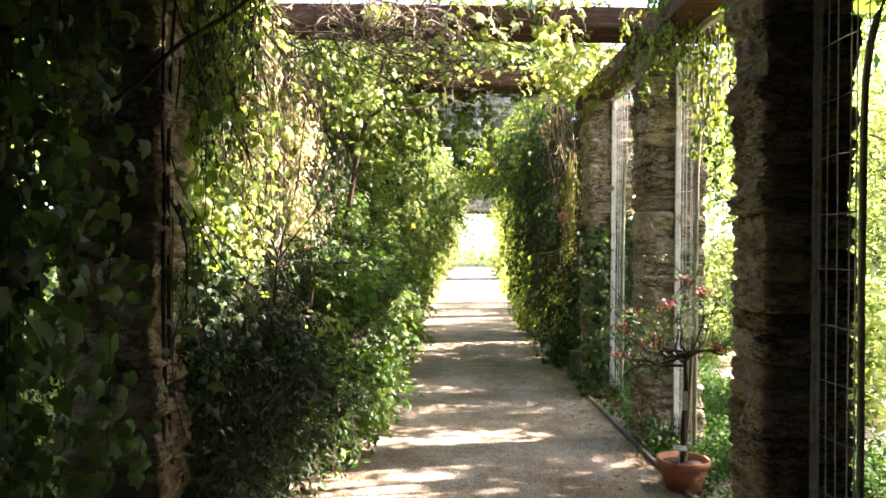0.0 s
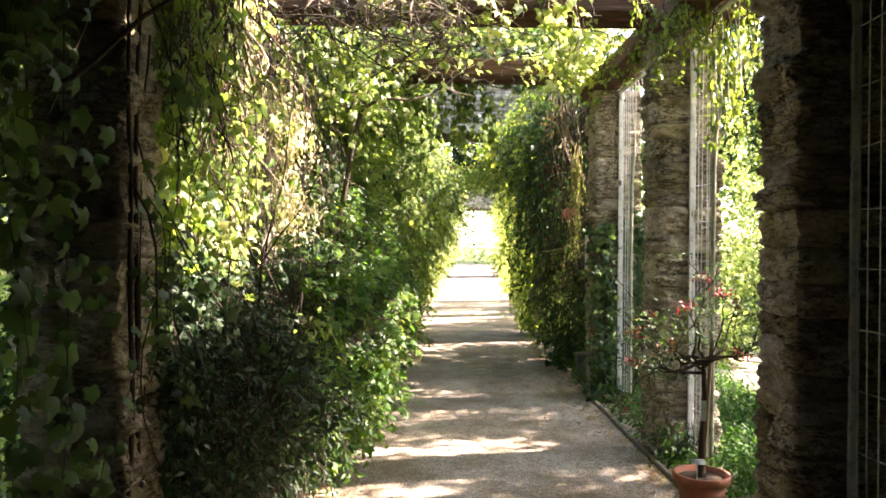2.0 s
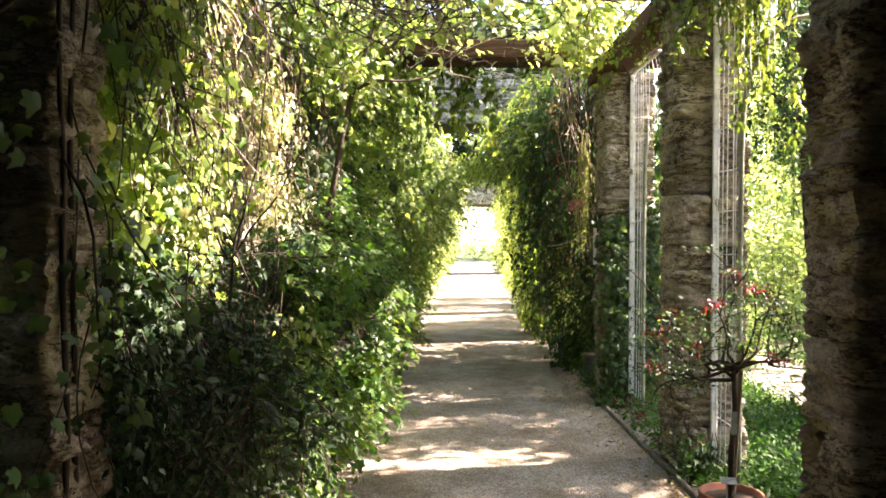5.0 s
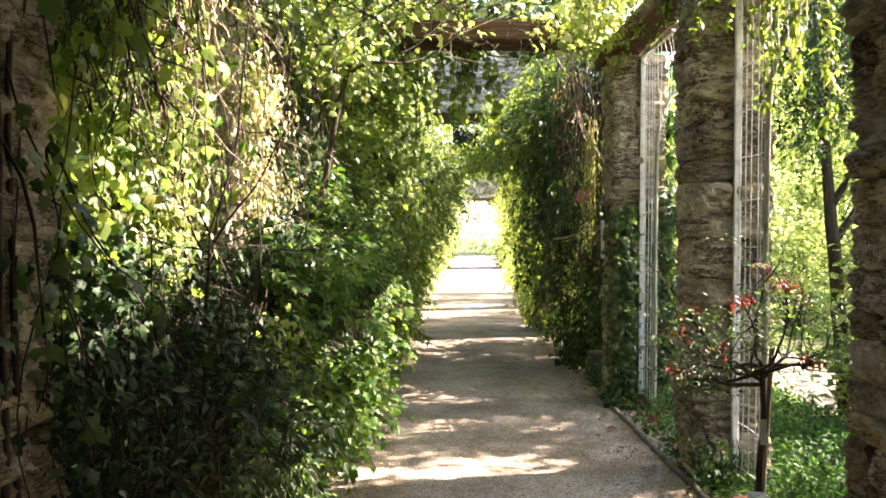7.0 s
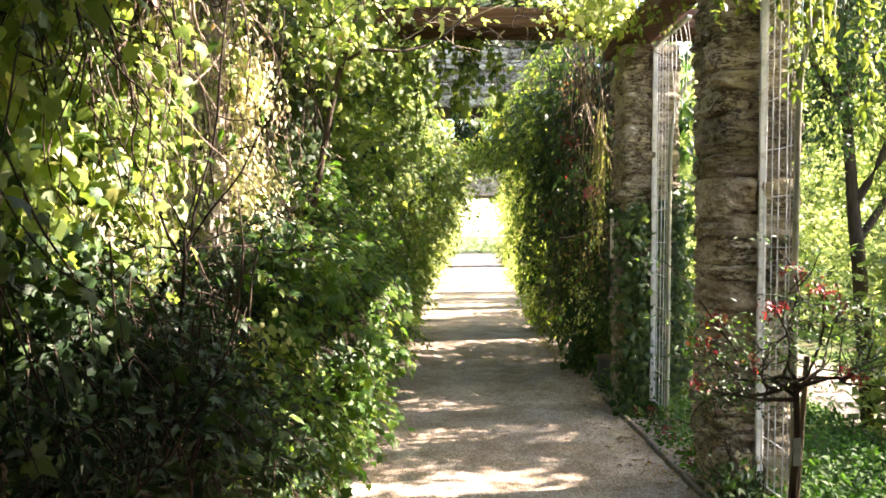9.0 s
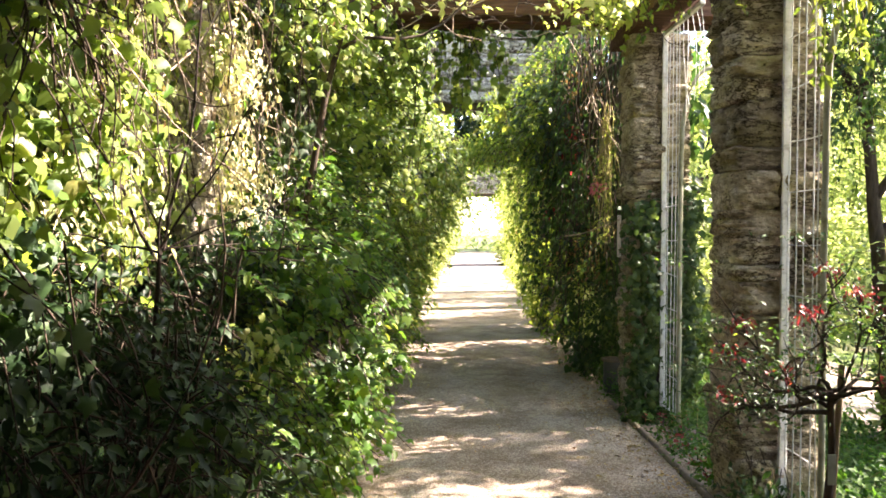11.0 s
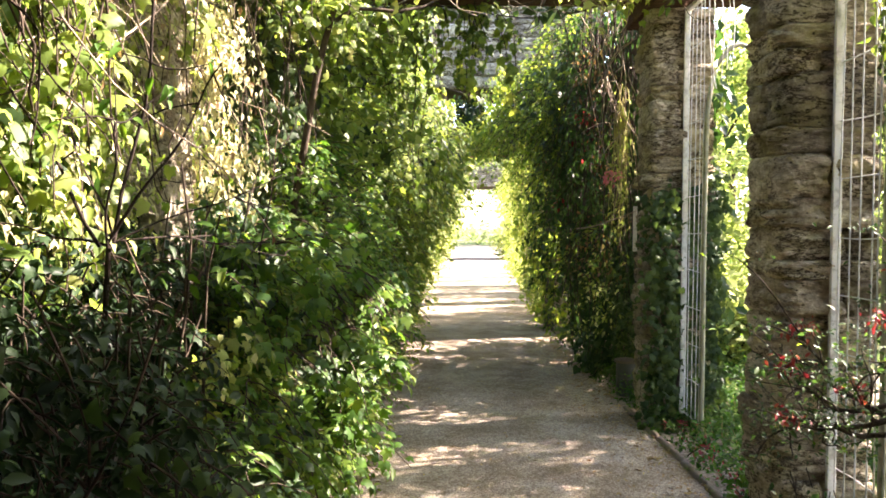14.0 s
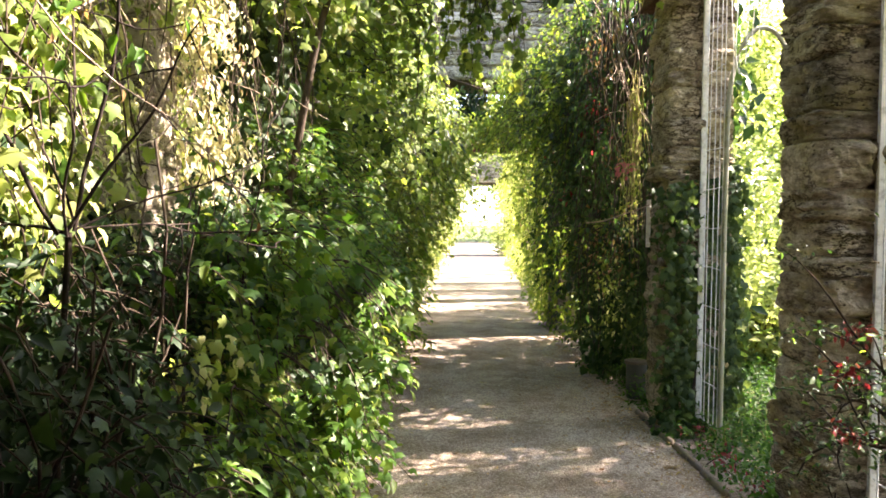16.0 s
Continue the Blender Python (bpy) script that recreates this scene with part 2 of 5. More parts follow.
BED_LEAF = leaf_material("ground_cover_leaf", [(0.0, (0.016, 0.045, 0.010)), (0.5, (0.038, 0.092, 0.017)), (1.0, (0.085, 0.155, 0.03))], (1.9, 2.4, 0.9), 0.36, 0.55, 0.15)
# Pale base colour painted as the glint on a few glossy leaves.
GLINT_LEAF = leaf_material("glint_leaf", [(0.0, (0.22, 0.27, 0.20)), (1.0, (0.45, 0.48, 0.42))], (1.3, 1.3, 1.0), 0.2, 0.3, 0.5)
PETAL = leaf_material("pink_petal", [(0.0, (0.55, 0.12, 0.18)), (1.0, (0.68, 0.25, 0.30))], (1.3, 1.1, 1.1), 0.3)


# ---- mesh helpers ----
def mesh_from(name, verts, faces, mat, smooth=False):
    me = bpy.data.meshes.new(name)
    me.from_pydata([tuple(v) for v in verts], [], [tuple(f) for f in faces])
    me.materials.append(mat)
    if smooth:
        me.polygons.foreach_set("use_smooth", [True] * len(me.polygons))
    me.update()
    return me


def big_mesh(name, verts, faces, mat):
    """A mesh of many triangles from arrays."""
    me = bpy.data.meshes.new(name)
    me.vertices.add(len(verts))
    me.vertices.foreach_set("co", np.ascontiguousarray(verts, dtype=np.float32).ravel())
    k = faces.shape[1]
    me.loops.add(faces.size)
    me.loops.foreach_set("vertex_index", np.ascontiguousarray(faces, dtype=np.int32).ravel())
    me.polygons.add(len(faces))
    me.polygons.foreach_set("loop_start", np.arange(0, faces.size, k, dtype=np.int32))
    me.materials.append(mat)
    me.update(calc_edges=True)
    return me


def root(name, label, category, group="", kind="", at=(0, 0, 0)):
    ob = new(name)
    ob.location = at
    ob.empty_display_size = 0.1
    return tagged(ob, label, category, group, kind)


def hang(ob, parent):
    """Makes ob a part of parent, where it stands."""
    ob.parent = parent
    ob.matrix_parent_inverse = Matrix.Translation(parent.location).inverted() if parent.parent is None else Matrix()
    return ob


def part(name, bm, mat, parent, label="", smooth=False):
    me = bpy.data.meshes.new(name)
    bm.to_mesh(me)
    bm.free()
    me.materials.append(mat)
    if smooth:
        me.polygons.foreach_set("use_smooth", [True] * len(me.polygons))
    ob = new(name, me)
    if label:
        ob["label"] = label
    return hang(ob, parent)


def box_bm(x0, x1, y0, y1, z0, z1, bevel=0.0, segments=1):
    bm = bmesh.new()
    bmesh.ops.create_cube(bm, size=1.0, matrix=Matrix.Translation(((x0 + x1) / 2, (y0 + y1) / 2, (z0 + z1) / 2)) @ Matrix.Diagonal((x1 - x0, y1 - y0, z1 - z0, 1)))
    if bevel:
        bmesh.ops.bevel(bm, geom=bm.edges[:], offset=bevel, segments=segments, affect="EDGES", profile=0.6)
    return bm


def lathe_bm(profile, centre, n=36):
    bm = bmesh.new()
    rings = []
    for r, z in profile:
        rings.append([bm.verts.new((centre[0] + r * math.cos(2 * math.pi * i / n), centre[1] + r * math.sin(2 * math.pi * i / n), centre[2] + z)) for i in range(n)])
    for a, b in zip(rings, rings[1:]):
        for i in range(n):
            bm.faces.new((a[i], a[(i + 1) % n], b[(i + 1) % n], b[i]))
    bm.faces.new(rings[0][::-1])
    bm.faces.new(rings[-1])
    return bm


def tube_arrays(paths, sides=5):
    """Tapered tubes: each path is (points k x 3, radii k)."""
    V, F, base = [], [], 0
    ang = np.arange(sides) * 2 * np.pi / sides
    for pts, rad in paths:
        pts = np.asarray(pts, float)
        rad = np.broadcast_to(np.asarray(rad, float), (len(pts),))
        tan = np.gradient(pts, axis=0)
        tan /= np.linalg.norm(tan, axis=1, keepdims=True) + 1e-9
        ref = np.where(np.abs(tan[:, 2:3]) > 0.9, [[1.0, 0, 0]], [[0, 0, 1.0]])
        u = np.cross(tan, ref)
        u /= np.linalg.norm(u, axis=1, keepdims=True) + 1e-9
        w = np.cross(tan, u)
        ring = pts[:, None] + rad[:, None, None] * (np.cos(ang)[None, :, None] * u[:, None] + np.sin(ang)[None, :, None] * w[:, None])
        k = len(pts)
        V.append(ring.reshape(-1, 3))
        i, j = np.meshgrid(np.arange(k - 1), np.arange(sides), indexing="ij")
        a = base + i * sides + j
        b = base + i * sides + (j + 1) % sides
        F.append(np.stack([a, b, b + sides, a + sides], -1).reshape(-1, 4))
        base += k * sides
    return np.concatenate(V), np.concatenate(F)


def tubes(name, paths, mat, parent, sides=5, label=""):
    v, f = tube_arrays(paths, sides)
    me = big_mesh(name, v, f, mat)
    me.polygons.foreach_set("use_smooth", [True] * len(me.polygons))
    ob = new(name, me)
    if len(paths) > 4:
        ob["kind"] = "stuff"
    if label:
        ob["label"] = label
    return hang(ob, parent)


def wander(a, b, n=10, sway=0.1, sag=0.0):
    """A wavering line from a to b."""
    a, b = np.asarray(a, float), np.asarray(b, float)
    t = np.linspace(0, 1, n)[:, None]
    off = np.cumsum(rng.normal(0, 1, (n, 3)), axis=0)
    for _ in range(2):
        off[1:-1] = 0.25 * off[:-2] + 0.5 * off[1:-1] + 0.25 * off[2:]
    off -= off[0] + (off[-1] - off[0]) * t
    off *= sway / (np.abs(off).max() + 1e-9)
    return a + (b - a) * t + off - np.array([0, 0, sag]) * (4 * t * (1 - t))


# leaf shapes: stalk at the origin, tip along +y, face up
LOBED = (np.array([(0, .34, 0.05), (0, .05, .02), (.15, -.08, -.07), (.36, .03, -.10), (.34, .27, .0), (.45, .50, -.16), (.22, .62, -.03), (.03, 1, -.34), (-.20, .63, .02), (-.43, .52, -.12), (-.32, .28, .03), (-.37, .02, -.06), (-.16, -.07, -.08)]),
         np.array([(0, i, i % 12 + 1) for i in range(1, 13)]))
PLAIN = (np.array([(0, .04, .02), (.36, -.02, -.06), (.46, .42, -.12), (0, 1, -.28), (-.45, .44, -.08), (-.35, 0, -.03)]), np.array([(0, 1, 2), (0, 2, 3), (0, 3, 4), (0, 4, 5)]))

OVAL = (np.array([(0, 0, 0), (.22, .3, .10), (.18, .62, .07), (0, 1, -.18), (-.18, .62, .07), (-.22, .3, .10), (0, .48, -.02)]),
        np.array([(0, 1, 6), (1, 2, 6), (2, 3, 6), (3, 4, 6), (4, 5, 6), (5, 0, 6)]))
SMALL = (np.array([(0, 0, 0), (.27, .45, .08), (0, 1, -.04), (-.27, .45, .08)]), np.array([(0, 1, 2), (0, 2, 3)]))


def leaf_arrays(P, N, T, S, shape):
    base, tri = shape
    N = N / (np.linalg.norm(N, axis=1, keepdims=True) + 1e-9)
    T = T - N * np.sum(T * N, axis=1, keepdims=True)
    T = T / (np.linalg.norm(T, axis=1, keepdims=True) + 1e-9)
    X = np.cross(T, N)
    k = len(base)
    W = (base[None, :, 0:1] * X[:, None] + base[None, :, 1:2] * T[:, None] + base[None, :, 2:3] * N[:, None]) * S[:, None, None]
    V = (P[:, None] + W).reshape(-1, 3)
    F = (tri[None] + (np.arange(len(P)) * k)[:, None, None]).reshape(-1, 3)
    return V, F


def leaves(name, P, face, droop, size, shape, mat, parent, label="", wild=0.48, tip=None):
    """One crown of leaves at the places P. face: the way most leaves turn; droop: how far the tips hang; tip: the way each tip points."""
    n = len(P)
    N = np.asarray(face, float) + rng.normal(0, wild, (n, 3))
    T = np.array([0, 0, -1.0]) * droop + rng.normal(0, 0.6, (n, 3))
    if tip is not None:
        T = T * 0.5 + np.asarray(tip)
    S = size * np.clip(rng.lognormal(-0.05, 0.32, n), 0.4, 1.6)
    v, f = leaf_arrays(P, N, T, S, shape)
    ob = new(name, big_mesh(name, v, f, mat))
    ob["kind"] = "stuff"
    if label:
        ob["label"] = label
    return hang(ob, parent)


def sprays(A, D, length, sag, gap, turn=0.0):
    """Arching leafy shoots from the places A along D: their lines, the places of the leaves and the way the leaf tips point."""
    A, D = np.asarray(A, float), np.asarray(D, float) + rng.normal(0, turn, np.shape(A))
    D /= np.linalg.norm(D, axis=1, keepdims=True) + 1e-9
    lines, P, T = [], [], []
    for a, d in zip(A, D):
        L = rng.uniform(*length)
        t = np.linspace(0, 1, 8)[:, None]
        bow = np.cumsum(rng.normal(0, 0.02 * L, (8, 3)), axis=0) * t
        line = a + d * L * t - np.array([0, 0, sag * L]) * t ** 2 + bow
        lines.append((line, np.linspace(0.0045, 0.0015, 8)))
        m = max(3, int(L / gap))
        s = rng.uniform(0.12, 1, m) * 7
        i = np.minimum(s.astype(int), 6)
        way = line[i + 1] - line[i]
        way /= np.linalg.norm(way, axis=1, keepdims=True) + 1e-9
        out = np.cross(way, rng.normal(0, 1, (m, 3)))
        out /= np.linalg.norm(out, axis=1, keepdims=True) + 1e-9
        P.append(line[i] + (line[i + 1] - line[i]) * (s - i)[:, None] + out * rng.uniform(0.005, 0.03, (m, 1)))
        T.append(way * 0.9 + out)
    return lines, np.concatenate(P), np.concatenate(T)


def scatter(n, box, keep=None):
    """n places in a box where keep(x, y, z) holds."""
    lo, hi = np.array(box, float).T
    C = np.zeros((0, 3))
    while len(C) < n:
        q = rng.uniform(lo, hi, (n * 2, 3))
        C = np.concatenate([C, q if keep is None else q[keep(q[:, 0], q[:, 1], q[:, 2])]])
    return C[:n]

def clumps(n, box, per, spread, keep=None):
    """n places, gathered in clumps of about per, in a box, where keep(x, y, z) holds for the clump."""
    (x0, x1), (y0, y1), (z0, z1) = box
    want = max(1, n // per)
    C = np.zeros((0, 3))
    while len(C) < want:
        q = rng.uniform((x0, y0, z0), (x1, y1, z1), (want * 2, 3))
        if keep is not None:
            q = q[keep(q[:, 0], q[:, 1], q[:, 2])]
        C = np.concatenate([C, q])
    C = C[:want]
    P = C[rng.integers(0, want, n)] + rng.normal(0, spread, (n, 3)) * np.array([1, 1, 0.8])
    P[:, 2] = np.maximum(P[:, 2], 0.015)
    return P


def strands(n, x, y, z_top, length, gap, sway=0.05):
    """Hanging shoots: their lines, and places for leaves along them."""
    lines, P = [], []
    for _ in range(n):
        L = rng.uniform(*length)
        a = np.array([rng.uniform(*x), rng.uniform(*y), rng.uniform(*z_top)])
        line = wander(a, a + np.array([rng.normal(0, sway * 2), rng.normal(0, sway * 2), -L]), 9, sway)
        lines.append((line, np.linspace(0.004, 0.0018, 9)))
        m = max(2, int(L / gap))
        s = np.sort(rng.uniform(0.05, 1, m)) * 8
        i = np.minimum(s.astype(int), 7)
        P.append(line[i] + (line[i + 1] - line[i]) * (s - i)[:, None] + rng.normal(0, 0.02, (m, 3)))
    return lines, np.concatenate(P)


# ---- ground and path ----
def veer(y):
    """How far the path and its plants bear off to one side further on."""
    return 0.055 * np.maximum(0.0, y - 8.0)


def ground_sheet():
    me = mesh_from("ground", [(-400, -400, -0.006), (400, -400, -0.006), (400, 500, -0.006), (-400, 500, -0.006)], [(0, 1, 2, 3)], SOIL)
    tagged(new("ground", me), "dark garden soil with patches of short green grass", "ground", kind="structure")
    xs, ys = np.linspace(-1.35, 2.1, 24), np.concatenate([np.linspace(-6, 12, 90), np.linspace(12.5, 62, 60)])
    verts, faces = [], []
    for j, y in enumerate(ys):
        drift = veer(y)
        for i, x in enumerate(xs):
            crown = 0.012 * (1 - ((x - 0.35) / 1.75) ** 2)
            verts.append((x + drift, y, 0.004 + max(0, crown) + 0.006 * (noise.noise((x * 2.1, y * 2.1, 0)) + 0.4)))
            if i and j:
                a = j * len(xs) + i
                faces.append((a - len(xs) - 1, a - len(xs), a, a - 1))
    path = tagged(new("gravel_path", mesh_from("gravel_path", verts, faces, GRAVEL, True)), "beige gravel garden path with fine grit and dirt", "path", kind="structure")
    # loose grit lying on the path where it is passed closely
    n = 12000
    P = np.stack([rng.uniform(-1.0, 1.6, n), 2.9 + 7.0 * rng.uniform(0, 1, n) ** 1.6, np.full(n, 0.012)], 1)
    S = rng.uniform(0.003, 0.0085, n) * np.where(rng.uniform(0, 1, n) > 0.985, 2.0, 1.0)
    octa = np.array([(1, 0, 0), (-1, 0, 0), (0, 1, 0), (0, -1, 0), (0, 0, .7), (0, 0, -.7)], float)
    tri = np.array([(0, 2, 4), (2, 1, 4), (1, 3, 4), (3, 0, 4), (2, 0, 5), (1, 2, 5), (3, 1, 5), (0, 3, 5)])
    V = P[:, None] + octa[None] * S[:, None, None] * rng.uniform(0.6, 1.3, (n, 6, 1))
    F = tri[None] + (np.arange(n) * 6)[:, None, None]
    ob = new("grit", big_mesh("grit", V.reshape(-1, 3), F.reshape(-1, 3), PEBBLE))
    ob["kind"] = "stuff"
    hang(ob, path)
    return path


ground_sheet()
side = [(3.3 + 0.25 * math.sin(k * 0.7) * s + 1.7 * (s > 0), -6 + 2.2 * k, -0.001) for k in range(30) for s in (-1, 1)]
tagged(new("side_path", mesh_from("side_path", side, [(2 * k, 2 * k + 1, 2 * k + 3, 2 * k + 2) for k in range(29)], GRAVEL)), "pale sunlit gravel walk outside the pergola", "path", kind="structure")

edging = root("path_edging", "low brown stone edging along the gravel path", "edging", kind="structure", at=(1.64, 5, 0))


# ---- stone pillars ----
def stone_block(seed, cuts=6, worn=1.0):
    """A rough-hewn block of unit size: bulging faces, broken beds, worn corners."""
    bm = bmesh.new()
    bmesh.ops.create_cube(bm, size=1.0)
    bmesh.ops.subdivide_edges(bm, edges=bm.edges[:], cuts=cuts, use_grid_fill=True)
    s = Vector((seed * 7.3, seed * 3.1, seed))
    for v in bm.verts:
        c = v.co.copy()
        side = max(0.0, min(abs(c.x), abs(c.y)) - 0.25) / 0.25
        bed = max(0.0, abs(c.z) - 0.2) / 0.3
        swell = 1.03 - worn * (0.085 * side ** 2 + 0.125 * bed ** 4)
        d = noise.noise_vector(c * 1.8 + s) * 0.055 + noise.noise_vector(c * 5.0 + s) * 0.05 + noise.noise_vector(c * 11.0 + s) * 0.022
        step = noise.noise(Vector((c.x * 0.8, c.y * 0.8, c.z * 4.0)) + s)
        ledge = 0.07 * (max(-0.25, min(0.25, step * 1.8)))
        v.co = Vector((c.x * (swell + ledge * worn), c.y * (swell + ledge), c.z)) + Vector((d.x * worn, d.y, d.z * 0.5 * worn))
    me = bpy.data.meshes.new("stone")
    bm.to_mesh(me)
    bm.free()
    me.polygons.foreach_set("use_smooth", [cuts < 5] * len(me.polygons))
    return me


BLOCKS = []
for s in range(14):
    b = stone_block(s, 9)
    b.materials.append(STONE)
    BLOCKS.append(b)
FAR_BLOCKS = []
for s in range(8):
    b = stone_block(s + 20, 5)
    b.materials.append(STONE)
    FAR_BLOCKS.append(b)
SUNLIT_BLOCKS = []
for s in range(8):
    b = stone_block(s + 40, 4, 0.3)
    b.materials.append(SUNLIT_PALE_STONE)
    SUNLIT_BLOCKS.append(b)


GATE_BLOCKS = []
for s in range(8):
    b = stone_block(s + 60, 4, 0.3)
    b.materials.append(SHADED_GATE_STONE)
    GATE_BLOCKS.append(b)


def lay(parent, blocks, x0, x1, y0, y1, z0, z1, name="stone", turn=True):
    ob = new(name, blocks[rng.integers(len(blocks))])
    ob.location = ((x0 + x1) / 2, (y0 + y1) / 2, (z0 + z1) / 2)
    ob.scale = (x1 - x0, y1 - y0, z1 - z0)
    if turn:
        flip = rng.integers(4)
        ob.scale = (ob.scale[0] * (-1 if flip & 1 else 1), ob.scale[1] * (-1 if flip & 1 else 1), ob.scale[2])
        ob.rotation_euler = (0, 0, radians(rng.normal(0, 1.2)))
    return hang(ob, parent)


def pillar(x0, x1, y0, y1, top, label, group, stones=BLOCKS):
    p = root("stone_pillar", label, "pillar", group, at=((x0 + x1) / 2, (y0 + y1) / 2, 0))
    part("core", box_bm(x0 + 0.035, x1 - 0.035, y0 + 0.035, y1 - 0.035, 0, top - 0.02), MORTAR, p)
    z, k = 0.0, 0
    while z < top - 0.02:
        h = float(np.clip(rng.normal(0.145, 0.05), 0.07, 0.24))
        if top - z - h < 0.07:
            h = top - z
        jx, jy = rng.normal(0, 0.011, 2)
        a, b, c, d = x0 + jx, x1 + jx, y0 + jy, y1 + jy
        g = -0.004
        mode = rng.integers(3)
        if mode == 0:
            lay(p, stones, a, b, c, d, z + g, z + h - g)
        elif mode == 1:
            m = a + (b - a) * rng.uniform(0.35, 0.65)
            lay(p, stones, a, m - g, c, d, z + g, z + h - g)
            lay(p, stones, m + g, b, c + rng.normal(0, 0.008), d, z + g, z + h - g)
        else:
            m = c + (d - c) * rng.uniform(0.35, 0.65)
            lay(p, stones, a, b, c, m - g, z + g, z + h - g)
            lay(p, stones, a + rng.normal(0, 0.01), b, m + g, d, z + g, z + h - g)
        z += h
        k += 1
    return p


RIGHT_Y = [3.25 - 4.1, 3.25 - 2.05, 3.25, 5.30, 7.35, 9.40]
LEFT_Y = [2.98 - 2.05, 2.98, 5.38, 7.3, 9.3]
FAR_Y = [16.2, 18.25, 20.3]
TOP = 3.10
for y in RIGHT_Y + FAR_Y:
    pillar(1.675 + veer(y), 2.135 + veer(y), y, y + 0.40, TOP, "square pillar of rough grey-brown stone blocks carrying the pergola beams", "pergola pillars", BLOCKS if 1 < y < 8 else FAR_BLOCKS)
# The pillar at y 5.38 gets the stone lightened for sun.
for y in LEFT_Y + FAR_Y:
    pillar(-1.62 + veer(y), -1.17 + veer(y), y, y + 0.40, TOP, "square stone pillar overgrown with climbing plants", "pergola pillars", SUNLIT_BLOCKS if y == 5.38 else FAR_BLOCKS)


# ---- pergola timbers ----
def beam(name, x0, x1, y0, y1, z0, z1, label, group):
    bm = box_bm(x0, x1, y0, y1, z0, z1, 0.012, 2)
    long_x = (x1 - x0) > (y1 - y0)
    bmesh.ops.bisect_plane(bm, geom=bm.verts[:] + bm.edges[:] + bm.faces[:], plane_co=((x0 + x1) / 2, (y0 + y1) / 2, 0), plane_no=(1, 0, 0) if long_x else (0, 1, 0))
    me = bpy.data.meshes.new(name)
    bm.to_mesh(me)
    bm.free()
    me.materials.append(TIMBER)
    return tagged(new(name, me), label, "beam", group)


for x0 in (1.64, -1.47):
    for y0, y1 in ((-3.0, 1.0), (1.006, 5.5), (5.506, 8.0)):
        beam("long_beam", x0, x0 + 0.26, y0, y1, TOP + 0.002, TOP + 0.15, "brown weathered beam lying along the pillar tops", "long beams")
for y in RIGHT_Y[:5] + FAR_Y:
    for dy in (0.08, 0.33):
        beam("cross_beam", -1.9 + veer(y) + rng.normal(0, 0.03), 2.5 + veer(y) + rng.normal(0, 0.03), y + dy, y + dy + 0.19, TOP + 0.152, TOP + 0.32, "brown weathered cross beam over the garden path", "cross beams")


# ---- stone gateways over the path ----
def gateway(y0, depth, left, right, under, top):
    g = root("stone_gateway", "pale coursed stone gateway over the path, hung with creepers", "gateway", at=((left + right) / 2, y0, 0))
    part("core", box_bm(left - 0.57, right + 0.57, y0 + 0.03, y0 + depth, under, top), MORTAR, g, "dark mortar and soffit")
    for a, b in ((left - 0.57, left), (right, right + 0.57)):
        part("pier", box_bm(a, b, y0 + 0.03, y0 + depth, 0, under - 0.003, 0.01), MORTAR, g)
    z, odd = 0.0, 0
    while z < top - 0.03:
        h = 0.175 if z + 0.175 * 1.5 < top else top - z
        spans = [(left - 0.6, right + 0.6)] if z >= under - 0.01 else [(left - 0.6, left), (right, right + 0.6)]
        if z < under - 0.01 < z + h:
            h = under - z
        for a, b in spans:
            x = a
            first = True
            while x < b - 0.05:
                w = rng.uniform(0.38, 0.62) * (0.5 if first and odd else 1)
                first = False
                if b - x - w < 0.2:
                    w = b - x
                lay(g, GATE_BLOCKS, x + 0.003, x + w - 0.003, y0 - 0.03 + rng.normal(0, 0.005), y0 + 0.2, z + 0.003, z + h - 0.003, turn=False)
                x += w
        z += h
        odd ^= 1
    return g


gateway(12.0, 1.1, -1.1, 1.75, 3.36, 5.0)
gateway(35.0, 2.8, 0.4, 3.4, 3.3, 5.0)


